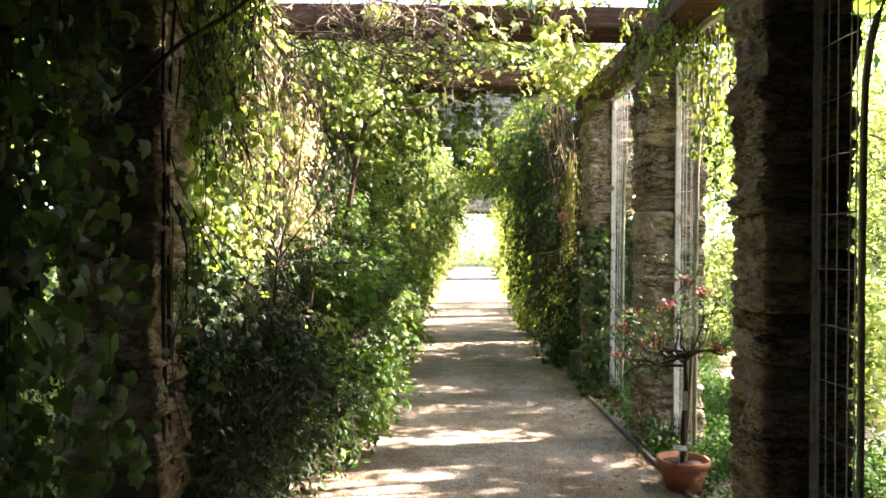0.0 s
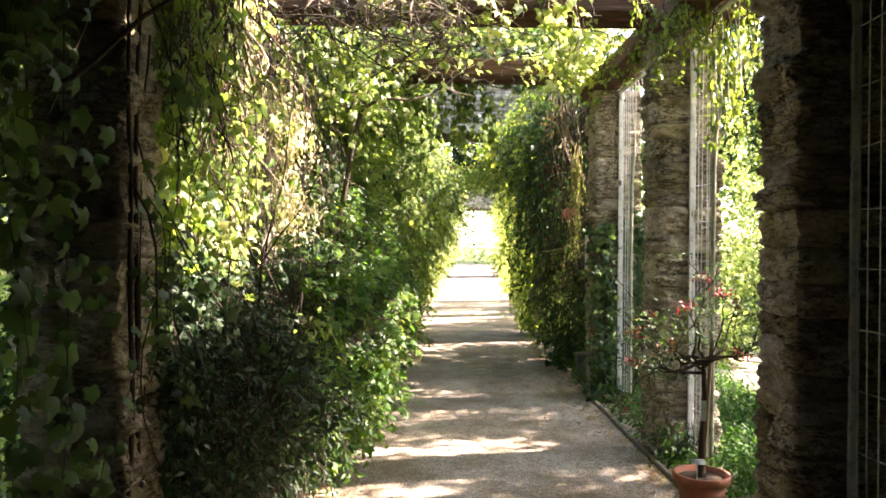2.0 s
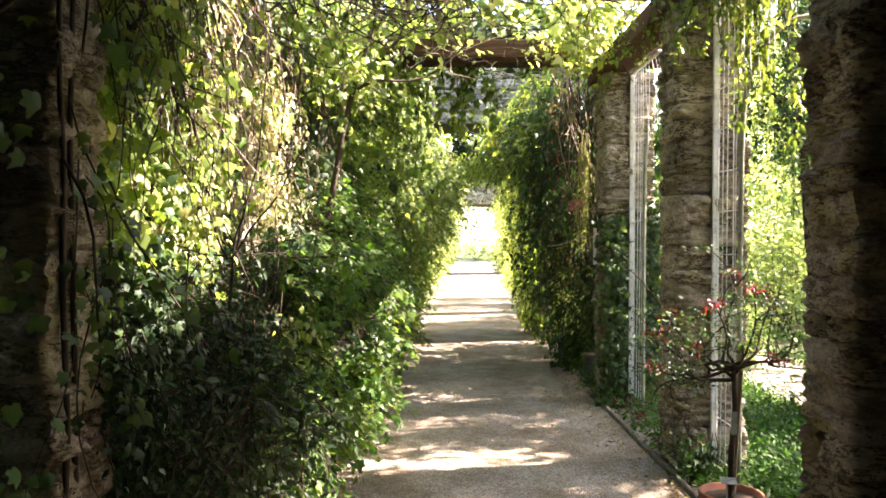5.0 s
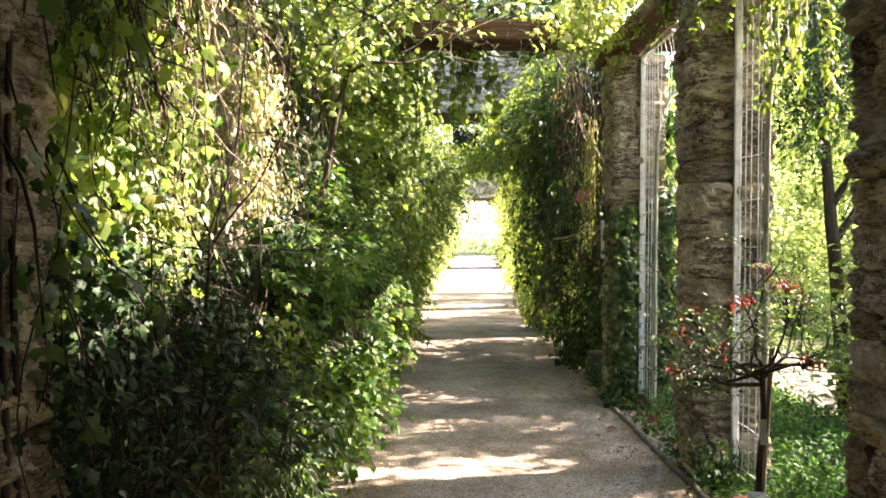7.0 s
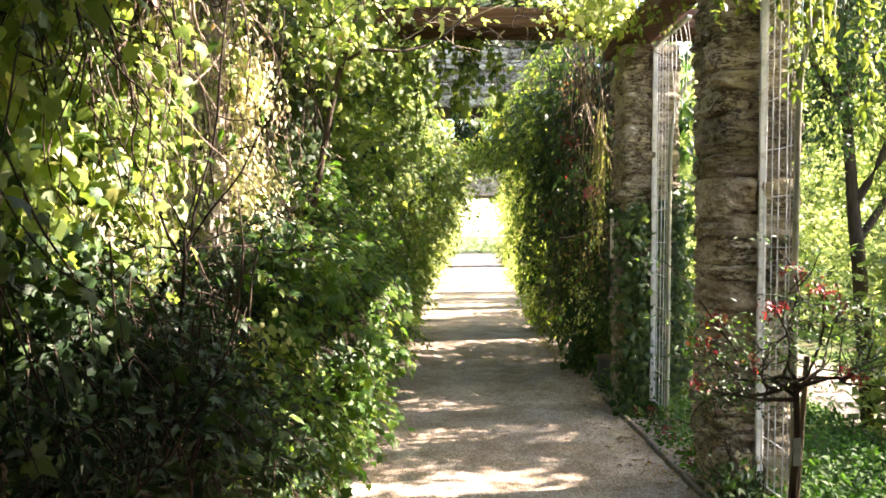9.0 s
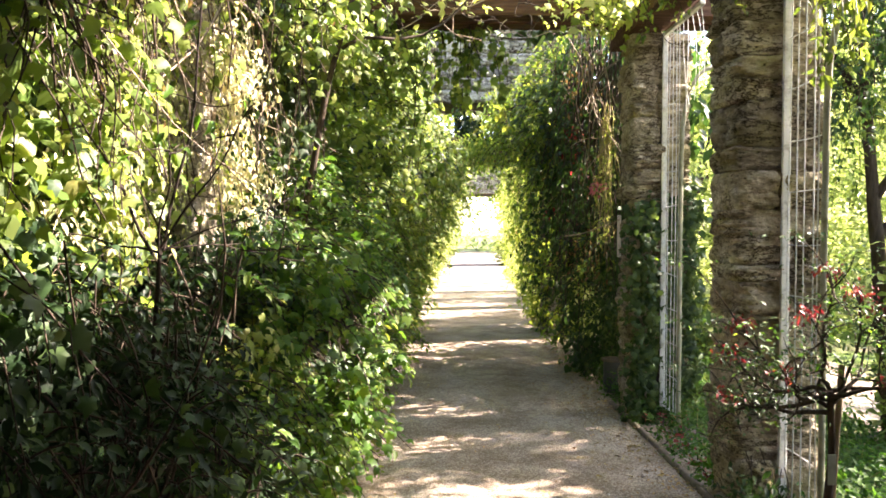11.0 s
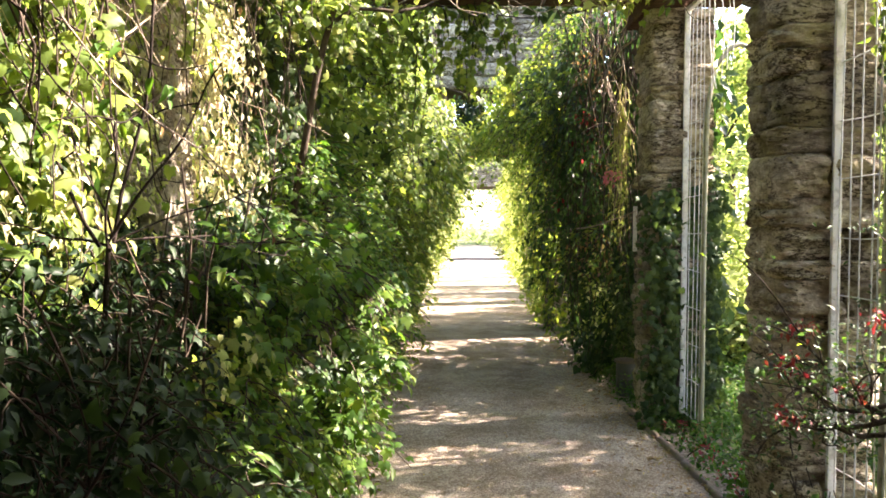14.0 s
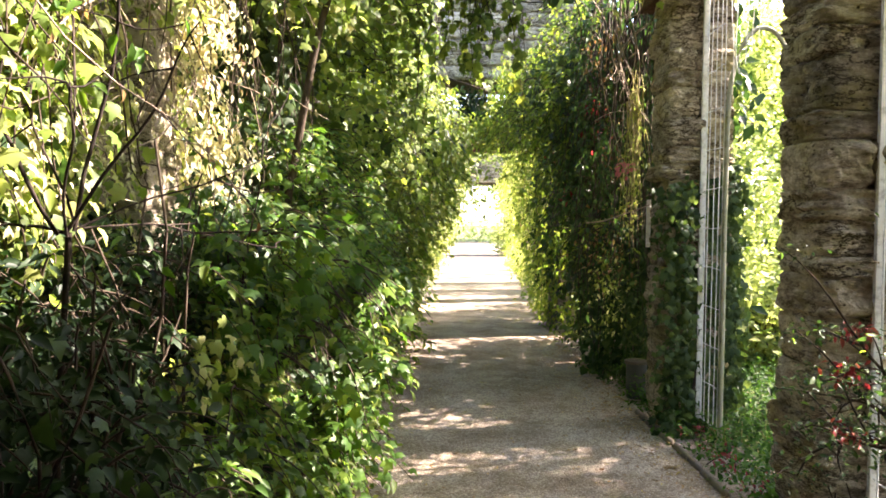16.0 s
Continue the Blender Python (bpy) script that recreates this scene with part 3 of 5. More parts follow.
# ---- wire trellises and hoops in front of the pillars ----
def trellis(y, name_label, half=0.232, rise=0.68):
    t = root("wire_trellis", name_label, "trellis", "wire trellises", at=(1.92, y - 0.01, 0.12))
    part("upright", box_bm(1.898, 1.940, y - 0.034, y - 0.014, 0.12, 3.09, 0.003), WHITE_PAINT, t, "flat white-painted upright")
    ys = [y - 0.055, y - 0.13, y - 0.215, y - 0.30, y - 0.36]
    for q in ys:
        tubes("wire", [(wander((1.92, q, 0.13), (1.92 + rng.normal(0, .006), q, 3.08), 8, 0.005), 0.0035)], WIRE, t)
    part("top_rail", box_bm(1.90, 1.935, y - 0.85, y - 0.036, 3.062, 3.088, 0.003), WHITE_PAINT, t, "white-painted top rail")
    for q in (0.45, 0.54, 0.63, 0.72, 0.81):
        tubes("wire", [(wander((1.92, y - q, 3.065), (1.96, y - q + 0.05, 2.15 + 0.5 * q), 8, 0.02), 0.003)], WIRE, t)
    for k in range(12):
        z = 0.13 + k * 0.264
        tubes("cross_wire", [(wander((1.925, y - 0.02, z), (1.925, y - 0.36, z + rng.normal(0, 0.006)), 6, 0.006), 0.0032)], WIRE, t)
    hp = root("plant_hoop", "slender mossy metal hoop for climbing plants beside a trellis", "plant hoop", "plant hoops", at=(1.935, y - 0.38, 0))
    pts = [(1.935, 0.0), (1.937, 0.7), (1.934, 1.4), (1.938, 1.95)]
    for a in np.linspace(180, 0, 15):
        c, s = math.cos(radians(a)), math.sin(radians(a))
        pts.append((1.938 + half + half * c, 2.08 + rise * max(0.0, s) ** 0.8))
    pts += [(1.938 + 2 * half, 1.2), (1.936 + 2 * half, 0.0)]
    line = np.array([(x, y - 0.38, z) for x, z in pts])
    tubes("leg", [(line[:4], 0.0155)], HOOP_PAINT, hp, 10)
    tubes("arch", [(line[3:-2], 0.0155)], HOOP_PAINT, hp, 10)
    tubes("leg", [(line[-3:], 0.0155)], HOOP_PAINT, hp, 10)


for y, half, rise in ((3.25, 0.25, 0.7), (5.30, 0.42, 0.80), (7.35, 0.222, 0.66)):
    trellis(y, "narrow trellis of pale wire on a white upright against a pillar", half, rise)


# ---- plants ----
def near_path(z):
    """How far the plants on the shaded side lean over the path, by height."""
    return -0.30 - 0.5 * np.clip((z - 1.1) / 1.2, 0, 1)


def vine(label, group="climbing plants", category="climbing plant", name="climbing_vine", at=(0, 0, 0)):
    return root(name, label, category, group, at=at)


# shaded ivy curtain close to the camera
v = vine("dark ivy curtain with drooping lobed leaves on a shaded pillar", at=(-1.4, 2.0, 0))
lines, P = strands(95, (-1.75, -1.22), (0.2, 2.95), (2.6, 3.6), (1.2, 3.2), 0.045)
tubes("stem_tangle", lines, BARK, v, 4)
leaves("foliage", P, (0.9, -0.4, 0.25), 1.4, 0.075, LOBED, IVY_LEAF, v, "", 0.8)
P2 = clumps(8500, ((-2.2, -1.35), (-2.0, 2.9), (0.0, 3.6)), 14, 0.12)
leaves("inner_foliage", P2, (0.8, -0.4, 0.3), 1.2, 0.085, PLAIN, IVY_LEAF, v, "", 0.9)
single = leaf_arrays(np.zeros((1, 3)), np.array([[0, 0, 1.0]]), np.array([[0, 1.0, 0]]), np.ones(1), LOBED)
LEAF_MESH = big_mesh("leaf", single[0], single[1], IVY_LEAF)
for i in range(260):
    ob = new("leaf", LEAF_MESH)
    y = rng.uniform(1.7, 2.95)
    n = Vector((0.9, -0.5, 0.2)) + Vector(rng.normal(0, 0.45, 3))
    ob.matrix_world = Matrix.Translation((rng.uniform(-1.32, -1.14), y, rng.uniform(0.15, 3.1) ** 1.6 * 0.52)) @ n.to_track_quat("Z", "Y").to_matrix().to_4x4() @ pose(0, 0, 0, 0, 0, 180 + rng.normal(0, 35)) @ Matrix.Scale(rng.uniform(0.05, 0.095), 4)
    hang(ob, v)

# vine curtain in the shade of the roof, with dark hanging stems
v = vine("half-shaded green vine curtain with tangled dark hanging stems", at=(-1.3, 3.9, 3.2))
lines, P = strands(120, (-1.45, -1.02), (3.42, 4.55), (2.4, 3.4), (0.5, 1.25), 0.075, 0.12)
tubes("stem_tangle", [(a, r * rng.uniform(0.8, 1.7)) for a, r in lines], BARK, v, 4)
leaves("foliage", P, (0.8, -0.35, 0.5), 1.5, 0.055, LOBED, VINE_LEAF, v, "", 0.6)
loops = []
for _ in range(60):
    a = np.array((rng.uniform(-1.25, -0.98), rng.uniform(3.4, 4.6), rng.uniform(2.2, 3.3)))
    b = a + np.array((rng.normal(0, 0.1), rng.normal(0.1, 0.35), max(1.5 - a[2], rng.uniform(-1.0, 0.1))))
    loops.append((wander(a, b, 12, 0.10, rng.uniform(0.05, 0.4)), np.linspace(0.0045, 0.002, 12)))
tubes("loop_tangle", loops, BARK, v, 4, "dark looping tendrils")
leaves("inner_foliage", clumps(5200, ((-1.8, -1.2), (3.35, 4.75), (1.25, 3.4)), 12, 0.07), (0.85, -0.25, 0.55), 1.5, 0.06, PLAIN, VINE_LEAF, v, "", 0.55)
# Darker leaf colour paints the shade inside the curtain.
leaves("shaded_foliage", clumps(3600, ((-1.95, -1.3), (3.3, 4.9), (0.9, 3.4)), 14, 0.09), (0.7, -0.3, 0.5), 1.3, 0.07, PLAIN, DEEP_GREEN_SHADE_LEAF, v, "inner leaves in a shade-dark green", 0.7)
leaves("large_foliage", clumps(150, ((-1.3, -1.0), (3.45, 4.7), (1.5, 3.3)), 3, 0.09), (0.7, -0.5, 0.5), 1.4, 0.085, LOBED, FRESH_LEAF, v, "large fresh green leaves")

leaves("low_foliage", clumps(900, ((-1.3, -1.02), (3.38, 3.85), (0.05, 1.5)), 7, 0.07), (0.9, -0.4, 0.4), 1.4, 0.05, LOBED, DEEP_GREEN_SHADE_LEAF, v, "low hanging dark green leaves", 0.5)
leaves("glossy_foliage", scatter(26, ((-1.1, -0.98), (3.38, 3.8), (0.15, 1.2))), (0.8, -0.6, 0.8), 1.0, 0.04, OVAL, GLINT_LEAF, v, "few leaves in a pale glint tone", 0.4)

# sunlit vine curtain further along, before and beside the pillar in sunlit stone tone
v = vine("sunlit yellow-green vine curtain with thin hanging stems", at=(-1.3, 5.0, 3.2))
# Curtain leaves use the lightened vine colour to look sunlit.
for name, n, xs, ys, gap in (("stem_tangle", 60, (-1.6, -1.18), (4.4, 5.3), 0.05), ("far_stem_tangle", 3, (-1.15, -1.08), (5.25, 5.85), 0.11), ("last_stem_tangle", 8, (-1.5, -1.02), (5.8, 6.3), 0.055)):
    lines, P = strands(n, xs, ys, (2.5, 3.5), (0.6, 1.75), gap, 0.10)
    tubes(name, lines, BARK, v, 4)
    leaves(name.replace("stem_tangle", "foliage"), P, (0.8, -0.15, 0.6), 1.6, 0.052, LOBED, SUNLIT_YELLOW_VINE, v, "", 0.55)
lines, P = strands(170, (-1.55, -1.12), (3.6, 6.2), (2.3, 3.5), (0.3, 1.05), 0.16, 0.16)
lines = [(a, r * 0.75) for a, r in lines]
tubes("pale_stem_tangle", lines, PALE_TWIG, v, 4, "pale dry stems")
curls = []
for _ in range(150):
    a = np.array((rng.uniform(-1.35, -1.12), rng.uniform(4.0, 5.7), rng.uniform(1.7, 3.3)))
    b = a + np.array((rng.normal(0.05, 0.06), rng.normal(0, 0.22), rng.uniform(-0.6, 0.05)))
    curls.append((wander(a, b, 12, 0.09, rng.uniform(-0.15, 0.15)), np.linspace(0.0032, 0.0014, 12)))
tubes("curling_stem_tangle", curls, STRAW_PALE, v, 4, "bleached curling tendrils")
leaves("dry_foliage", P, (0.8, -0.4, 0.4), 1.8, 0.04, OVAL, DRY_LEAF, v, "curled dry leaves")
leaves("bleached_foliage", clumps(1500, ((-1.4, -1.2), (4.6, 5.35), (1.5, 2.85)), 22, 0.07), (0.9, -0.3, 0.4), 1.8, 0.038, OVAL, SUNLIT_BLEACHED_LEAF, v, "bleached dry leaves in a sunlit tone", 0.6)
leaves("far_bleached_foliage", clumps(1500, ((-1.15, -1.0), (5.5, 6.35), (1.5, 2.65)), 26, 0.075, None), (0.9, -0.3, 0.4), 1.7, 0.046, OVAL, SUNLIT_BLEACHED_LEAF, v, "bleached dry leaves in a sunlit tone", 0.6)
leaves("low_bleached_foliage", clumps(240, ((-1.3, -1.1), (3.95, 4.5), (1.42, 1.75)), 14, 0.07), (0.9, -0.3, 0.4), 1.6, 0.034, OVAL, SUNLIT_BLEACHED_LEAF, v, "bleached dry leaves in a sunlit tone", 0.6)
tubes("woody_stem_tangle", [(wander((rng.uniform(-1.25, -1.08), rng.uniform(4.2, 6.2), rng.uniform(2.6, 3.3)), (rng.uniform(-1.25, -1.08), rng.uniform(4.2, 6.2), rng.uniform(1.6, 2.5)), 12, 0.16), np.linspace(0.008, 0.003, 12)) for _ in range(16)], PALE_TWIG, v, 5, "bent pale woody stems")
leaves("inner_foliage", clumps(7000, ((-1.8, -1.2), (4.4, 6.1), (1.3, 3.4)), 14, 0.08, lambda x, y, z: (y < 5.25) | (y > 5.9)), (0.85, -0.15, 0.65), 1.6, 0.056, OVAL, SUNLIT_YELLOW_VINE, v, "", 0.55)
leaves("fresh_foliage", clumps(1500, ((-1.6, -1.15), (4.3, 6.0), (1.25, 3.4)), 7, 0.09, lambda x, y, z: (y < 5.15) | (y > 5.85) | (z > 2.9)), (0.8, -0.3, 0.5), 1.5, 0.052, LOBED, VINE_LEAF, v, "fresh green leaves", 0.7)
leaves("large_foliage", clumps(130, ((-1.4, -1.18), (4.3, 5.3), (1.4, 3.3)), 4, 0.08), (0.8, -0.3, 0.5), 1.4, 0.08, LOBED, FRESH_LEAF, v, "large green leaves")
leaves("back_foliage", clumps(5000, ((-2.6, -1.75), (2.0, 10.0), (0.3, 3.3)), 30, 0.14), (0.6, 0, 0.7), 1.0, 0.085, OVAL, SUNLIT_YELLOW_VINE, v)

# ivy on the third pillar of that side, with hanging dark roots
v = vine("deep green ivy with broad leaves covering a pillar", at=(-1.3, 7.3, 0))
leaves("foliage", clumps(5400, ((-1.45, -0.9), (6.38, 8.2), (0.8, 3.5)), 10, 0.08), (0.8, -0.6, 0.4), 1.6, 0.084, LOBED, IVY_LEAF, v, "", 0.32)
leaves("green_foliage", clumps(1000, ((-1.3, -0.85), (6.35, 8.2), (0.8, 3.2)), 7, 0.07), (0.8, -0.5, 0.4), 1.6, 0.055, PLAIN, SHRUB_LEAF, v, "lighter green leaves")
lines, P = strands(70, (-1.2, -0.75), (6.0, 7.2), (2.7, 3.6), (0.6, 1.9), 0.2, 0.07)
tubes("root_tangle", lines, BARK, v, 4, "hanging brown roots")

# leaves and dead stems hanging over the beams on that side
v = vine("tangled vine with dark dead stems hanging from the beams", at=(-0.7, 5.6, 3.3))
lines, P = strands(60, (-1.25, -0.15), (4.9, 7.2), (2.95, 3.6), (0.25, 0.8), 0.055, 0.09)
tubes("stem_tangle", lines, BARK, v, 4)
leaves("foliage", P, (0.6, -0.5, 0.5), 1.4, 0.055, LOBED, VINE_LEAF, v)
tubes("dead_stem_tangle", [(wander((rng.uniform(-1.25, 0.25), rng.uniform(4.95, 5.3), rng.uniform(2.9, 3.5)), (rng.uniform(-1.2, 0.5), rng.uniform(4.95, 5.32), rng.uniform(2.75, 3.4)), 14, 0.22, rng.uniform(0, 0.25)), np.linspace(0.006, 0.0025, 14)) for _ in range(36)], BARK, v, 4, "dark dead stems")
leaves("inner_foliage", clumps(2600, ((-1.3, -0.45), (6.3, 7.4), (2.75, 3.6)), 14, 0.10), (0.5, -0.5, 0.6), 1.3, 0.06, PLAIN, VINE_LEAF, v)

v = vine("drooping green vine arching over the path", at=(-0.7, 8.8, 3.3))
lines, P = strands(90, (-1.3, 0.1), (7.4, 11.2), (2.9, 4.2), (0.5, 1.6), 0.05, 0.08)
tubes("stem_tangle", lines, BARK, v, 4)
leaves("foliage", P, (0.5, -0.6, 0.5), 1.4, 0.06, LOBED, FRESH_LEAF, v)
over = lambda x, y, z: x < np.interp(z, (2.0, 2.7, 3.2, 4.2), (-0.5, -0.1, -0.12, -0.02))
leaves("inner_foliage", clumps(6500, ((-1.5, 0.0), (7.4, 11.6), (2.0, 4.2)), 22, 0.11, over), (0.5, -0.6, 0.6), 1.2, 0.06, PLAIN, VINE_LEAF, v)
A = scatter(130, ((-1.2, -0.2), (7.4, 11.0), (2.1, 3.5)), over)
lines, P, T = sprays(A, np.tile((0.8, -0.6, 0.1), (130, 1)), (0.2, 0.45), 0.7, 0.022, 0.5)
tubes("shoot_tangle", lines, BARK, v, 4)
leaves("shoot_foliage", P, (0.3, -0.5, 0.8), 0.8, 0.05, OVAL, SHRUB_LEAF, v, "", 0.6, T)

v = vine("leafy shoots hanging from the far cross beam", at=(0.4, 7.4, 3.3))
lines, P = strands(20, (0.1, 0.66), (7.5, 7.9), (3.1, 3.4), (0.3, 0.8), 0.034, 0.06)
tubes("stem_tangle", lines, BARK, v, 4)
leaves("foliage", P, (0.2, -0.8, 0.4), 1.4, 0.06, LOBED, SHRUB_LEAF, v)

# dark shrub by the path
v = root("shrub", "dark leafy shrub in deep shade beside the path", "shrub", "shrubs", at=(-1.1, 4.3, 0))
def dark_keep(x, y, z):
    return x < -0.56 - 0.42 * np.clip((z - 0.7) / 0.6, 0, 1) - 0.22 * np.clip((0.55 - z) / 0.4, 0, 1) - 0.3 * np.clip(3.9 - y, 0, 1) - 0.14 * np.sin(y * 5.0) * np.cos(z * 4.0)
tubes("branchwork", [(wander((-1.2 + rng.normal(0, .15), 4.2 + rng.normal(0, .3), 0), (-0.95 + rng.normal(0, .2), 4.2 + rng.normal(0, .6), rng.uniform(0.7, 1.5)), 9, 0.12), np.linspace(0.008, 0.003, 9)) for _ in range(55)], BARK, v)
# Shrub takes the darkest leaf colour, standing in for deep shade.
leaves("inner_foliage", clumps(15000, ((-1.9, -0.5), (3.3, 5.15), (0.02, 1.42)), 40, 0.09, lambda x, y, z: dark_keep(x + 0.14, y, z)), (0.5, -0.5, 0.6), 1.0, 0.045, OVAL, SHADE_LEAF, v, "", 0.9)
A = scatter(560, ((-1.5, -0.4), (3.3, 5.15), (0.1, 1.4)), lambda x, y, z: dark_keep(x + 0.05, y, z) & ~dark_keep(x + 0.3, y, z))
lines, P, T = sprays(A, np.tile((0.5, -0.35, 0.3), (len(A), 1)), (0.15, 0.42), 0.6, 0.024, 0.5)
tubes("shoot_tangle", lines, BARK, v, 4)
leaves("foliage", P, (0.4, -0.5, 0.7), 0.9, 0.042, OVAL, SHADE_LEAF, v, "", 0.7, T)
leaves("broad_foliage", clumps(420, ((-1.3, -0.4), (3.8, 5.15), (0.05, 1.2)), 5, 0.07, lambda x, y, z: dark_keep(x, y, z) & ~dark_keep(x + 0.14, y, z)), (0.6, -0.6, 0.5), 1.2, 0.055, LOBED, DEEP_GREEN_SHADE_LEAF, v, "broader glossy leaves")
# Outer shoots get a lighter leaf, standing in for sun on the shrub.
A = scatter(75, ((-0.78, -0.6), (4.25, 4.85), (0.22, 0.9)))
lines, P, T = sprays(A, np.tile((0.55, -0.45, 0.2), (len(A), 1)), (0.12, 0.3), 0.8, 0.02, 0.45)
tubes("sunlit_shoot_tangle", lines, BARK, v, 4)
leaves("sunlit_foliage", P, (0.5, -0.4, 0.8), 0.8, 0.045, OVAL, GLOSSY_LEAF, v, "sunlit fresh green shoots", 0.45, T)
# Two clusters in the lightened vine colour paint sunlit patches on the shrub.
leaves("pale_foliage", clumps(520, ((-0.74, -0.60), (5.02, 5.52), (0.52, 1.05)), 12, 0.045), (0.75, -0.3, 0.6), 1.0, 0.045, OVAL, SUNLIT_YELLOW_VINE, v, "leaves coloured pale as a sunlit patch")
leaves("light_foliage", clumps(150, ((-0.80, -0.62), (4.5, 5.0), (0.72, 1.08)), 4, 0.06), (0.75, -0.3, 0.6), 1.0, 0.05, LOBED, SUNLIT_YELLOW_VINE, v, "leaves coloured pale as if caught by the sun")
leaves("glossy_foliage", np.array((-1.0, 3.35, 0.55)) + rng.normal(0, 1, (20, 3)) * np.array((0.12, 0.25, 0.3)), (0.9, -0.2, 0.9), 0.9, 0.038, OVAL, GLINT_LEAF, v, "few leaves in a pale glint tone", 0.5)

# brighter small-leaved shrubs further along
for k in range(7):
    y = 4.95 + k * 1.3
    v = root("shrub", "bright green small-leaved shrub spilling over the gravel", "shrub", "shrubs", at=(-1.0, y, 0))
    tubes("branchwork", [(wander((-1.1 + rng.normal(0, .15), y + rng.normal(0, .25), 0), (-0.9 + rng.normal(0, .15), y + rng.normal(0, .4), rng.uniform(0.8, 1.8)), 8, 0.12), np.linspace(0.012, 0.003, 8)) for _ in range(22)], BARK, v)
    # Leaf gap cut along the sun's direction so that light reaches the pale cluster.
    def sun_gap_at(x, y_, z):
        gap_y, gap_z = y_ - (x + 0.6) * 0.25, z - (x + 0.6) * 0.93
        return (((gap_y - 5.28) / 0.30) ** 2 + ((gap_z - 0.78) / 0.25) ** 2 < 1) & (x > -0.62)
    def bulge(x, y_, z, k=k):
        low = np.where((y_ > 6.3) & (y_ < 7.3), -0.75, -0.5)
        # The box also clears the camera's view of the gap.
        if k < 2:
            x = np.where(sun_gap_at(x, y_, z) | ((y_ > 4.7) & (y_ < 5.3) & (z > 0.6) & (z < 0.98) & (x > -0.58)), 9.0, x)
        if k == 1:
            x = np.where((y_ < 6.3) & (z > 1.55), 9.0, x)
        return (x < near_path(z) - 0.06 - 0.38 * np.clip((0.7 - z) / 0.5, 0, 1) * np.clip((5.75 - y_) / 0.4, 0.25, 1) + 0.20 * np.sin(y_ * 2.9 + k) * np.cos(z * 3.3 + k * 1.7) + 0.13 * np.sin(y_ * 9.1 + z * 6.3) * np.cos(z * 8.7 - y_ * 3.1)) & ((z > 0.38) | (x < low))
    zone = ((-1.4 if k else -1.15, -0.1), (y - (0.95 if k else 0.1), y + 0.95), (0.06, 2.1 if k else 1.45))
    # The first shrubs get darker inner leaves, painting their inner shade.
    leaves("inner_foliage", clumps(5000 if k < 3 else 8000, zone, 45, 0.075, lambda x, y_, z: bulge(x + 0.12, y_, z)), (0.5, -0.5, 0.8), 0.8, 0.05, OVAL if k < 2 else SMALL, DEEP_GREEN_SHADE_LEAF if k < 3 else SHRUB_LEAF, v)
    A = scatter(520 if k < 3 else 420, zone, lambda x, y_, z: bulge(x + 0.04, y_, z) & ~bulge(x + 0.32, y_, z))
    lines, P, T = sprays(A, np.tile((0.75, -0.45, 0.35), (len(A), 1)), (0.12, 0.38), 0.75, 0.018 if k < 3 else 0.022, 0.45)
    tubes("shoot_tangle", lines, BARK, v, 4)
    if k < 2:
        clear = ~sun_gap_at(P[:, 0], P[:, 1], P[:, 2])
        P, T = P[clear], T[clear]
    cut = rng.uniform(0, 1, len(P)) < 0.6
    shape = LOBED if k < 2 else OVAL
    leaves("foliage", P[cut], (0.3, -0.4, 0.9), 0.7, 0.052 if k < 3 else 0.05, shape, GLOSSY_LEAF, v, "", 0.4, T[cut])
    leaves("light_foliage", P[~cut], (0.3, -0.4, 0.9), 0.7, 0.048, OVAL, SHRUB_LEAF, v, "lighter green leaves", 0.4, T[~cut])
    if k < 3:
        A = scatter(16, ((-0.9, -0.6), (y - (0.2 if k else -0.3), y + 0.9), (0.5, 1.7 if k else 1.2)), None)
        lines, P, T = sprays(A, np.tile((0.9, -0.5, 0.45), (16, 1)), (0.4, 0.7), 0.5, 0.03, 0.3)
        tubes("long_shoot_tangle", lines, BARK, v, 4)
        leaves("long_shoot_foliage", P, (0.3, -0.4, 0.9), 0.8, 0.045, LOBED, GLOSSY_LEAF, v, "", 0.5, T)

def tunnel(x, y, z):
    """True outside the open passage that the plants leave over the path far on."""
    q = x - veer(y)
    near = np.clip((y - 7.6) / 2.0, 0.25, 1)
    left = np.interp(z, (0, 0.8, 1.5, 2.1, 2.5, 2.75, 3.05, 3.5), (-0.52, -0.52, -0.18, 0.10, 0.24, 0.04, -0.28, -0.7)) * near - 0.42 * (1 - near)
    high = (0, 1.0, 1.6, 2.1, 2.45, 2.7, 2.95, 3.5)
    right = np.where(y < 11.3, np.interp(z, high, (1.6, 1.56, 1.5, 1.36, 1.05, 0.8, 0.9, 1.35)), np.interp(z, high, (1.55, 1.5, 1.44, 1.36, 1.25, 1.15, 1.2, 1.4)))
    ripple = 0.10 * np.sin(y * 4.1 + z * 2.7) * np.cos(z * 5.3 - y * 1.9)
    return (q < left + ripple) | (q > right + 0.5 * (1 - near) + ripple)


def far_right(k, y, z, x):
    """Where the creepers of the sunny side grow: high at the pillars, low between them further on."""
    if k == 0:
        return (z < 1.2) | (x < 1.4) | (y > 9.6)
    if k == 1:
        return (z < 1.5) | (z > 2.4) | (np.sin(y * 3.1) > -0.2)
    post = np.abs((y - 16.4) / 2.05 - np.round((y - 16.4) / 2.05)) < 0.16
    return (z < (1.0 if k < 3 else 0.45) + 0.25 * np.sin(y * 3.0)) | post


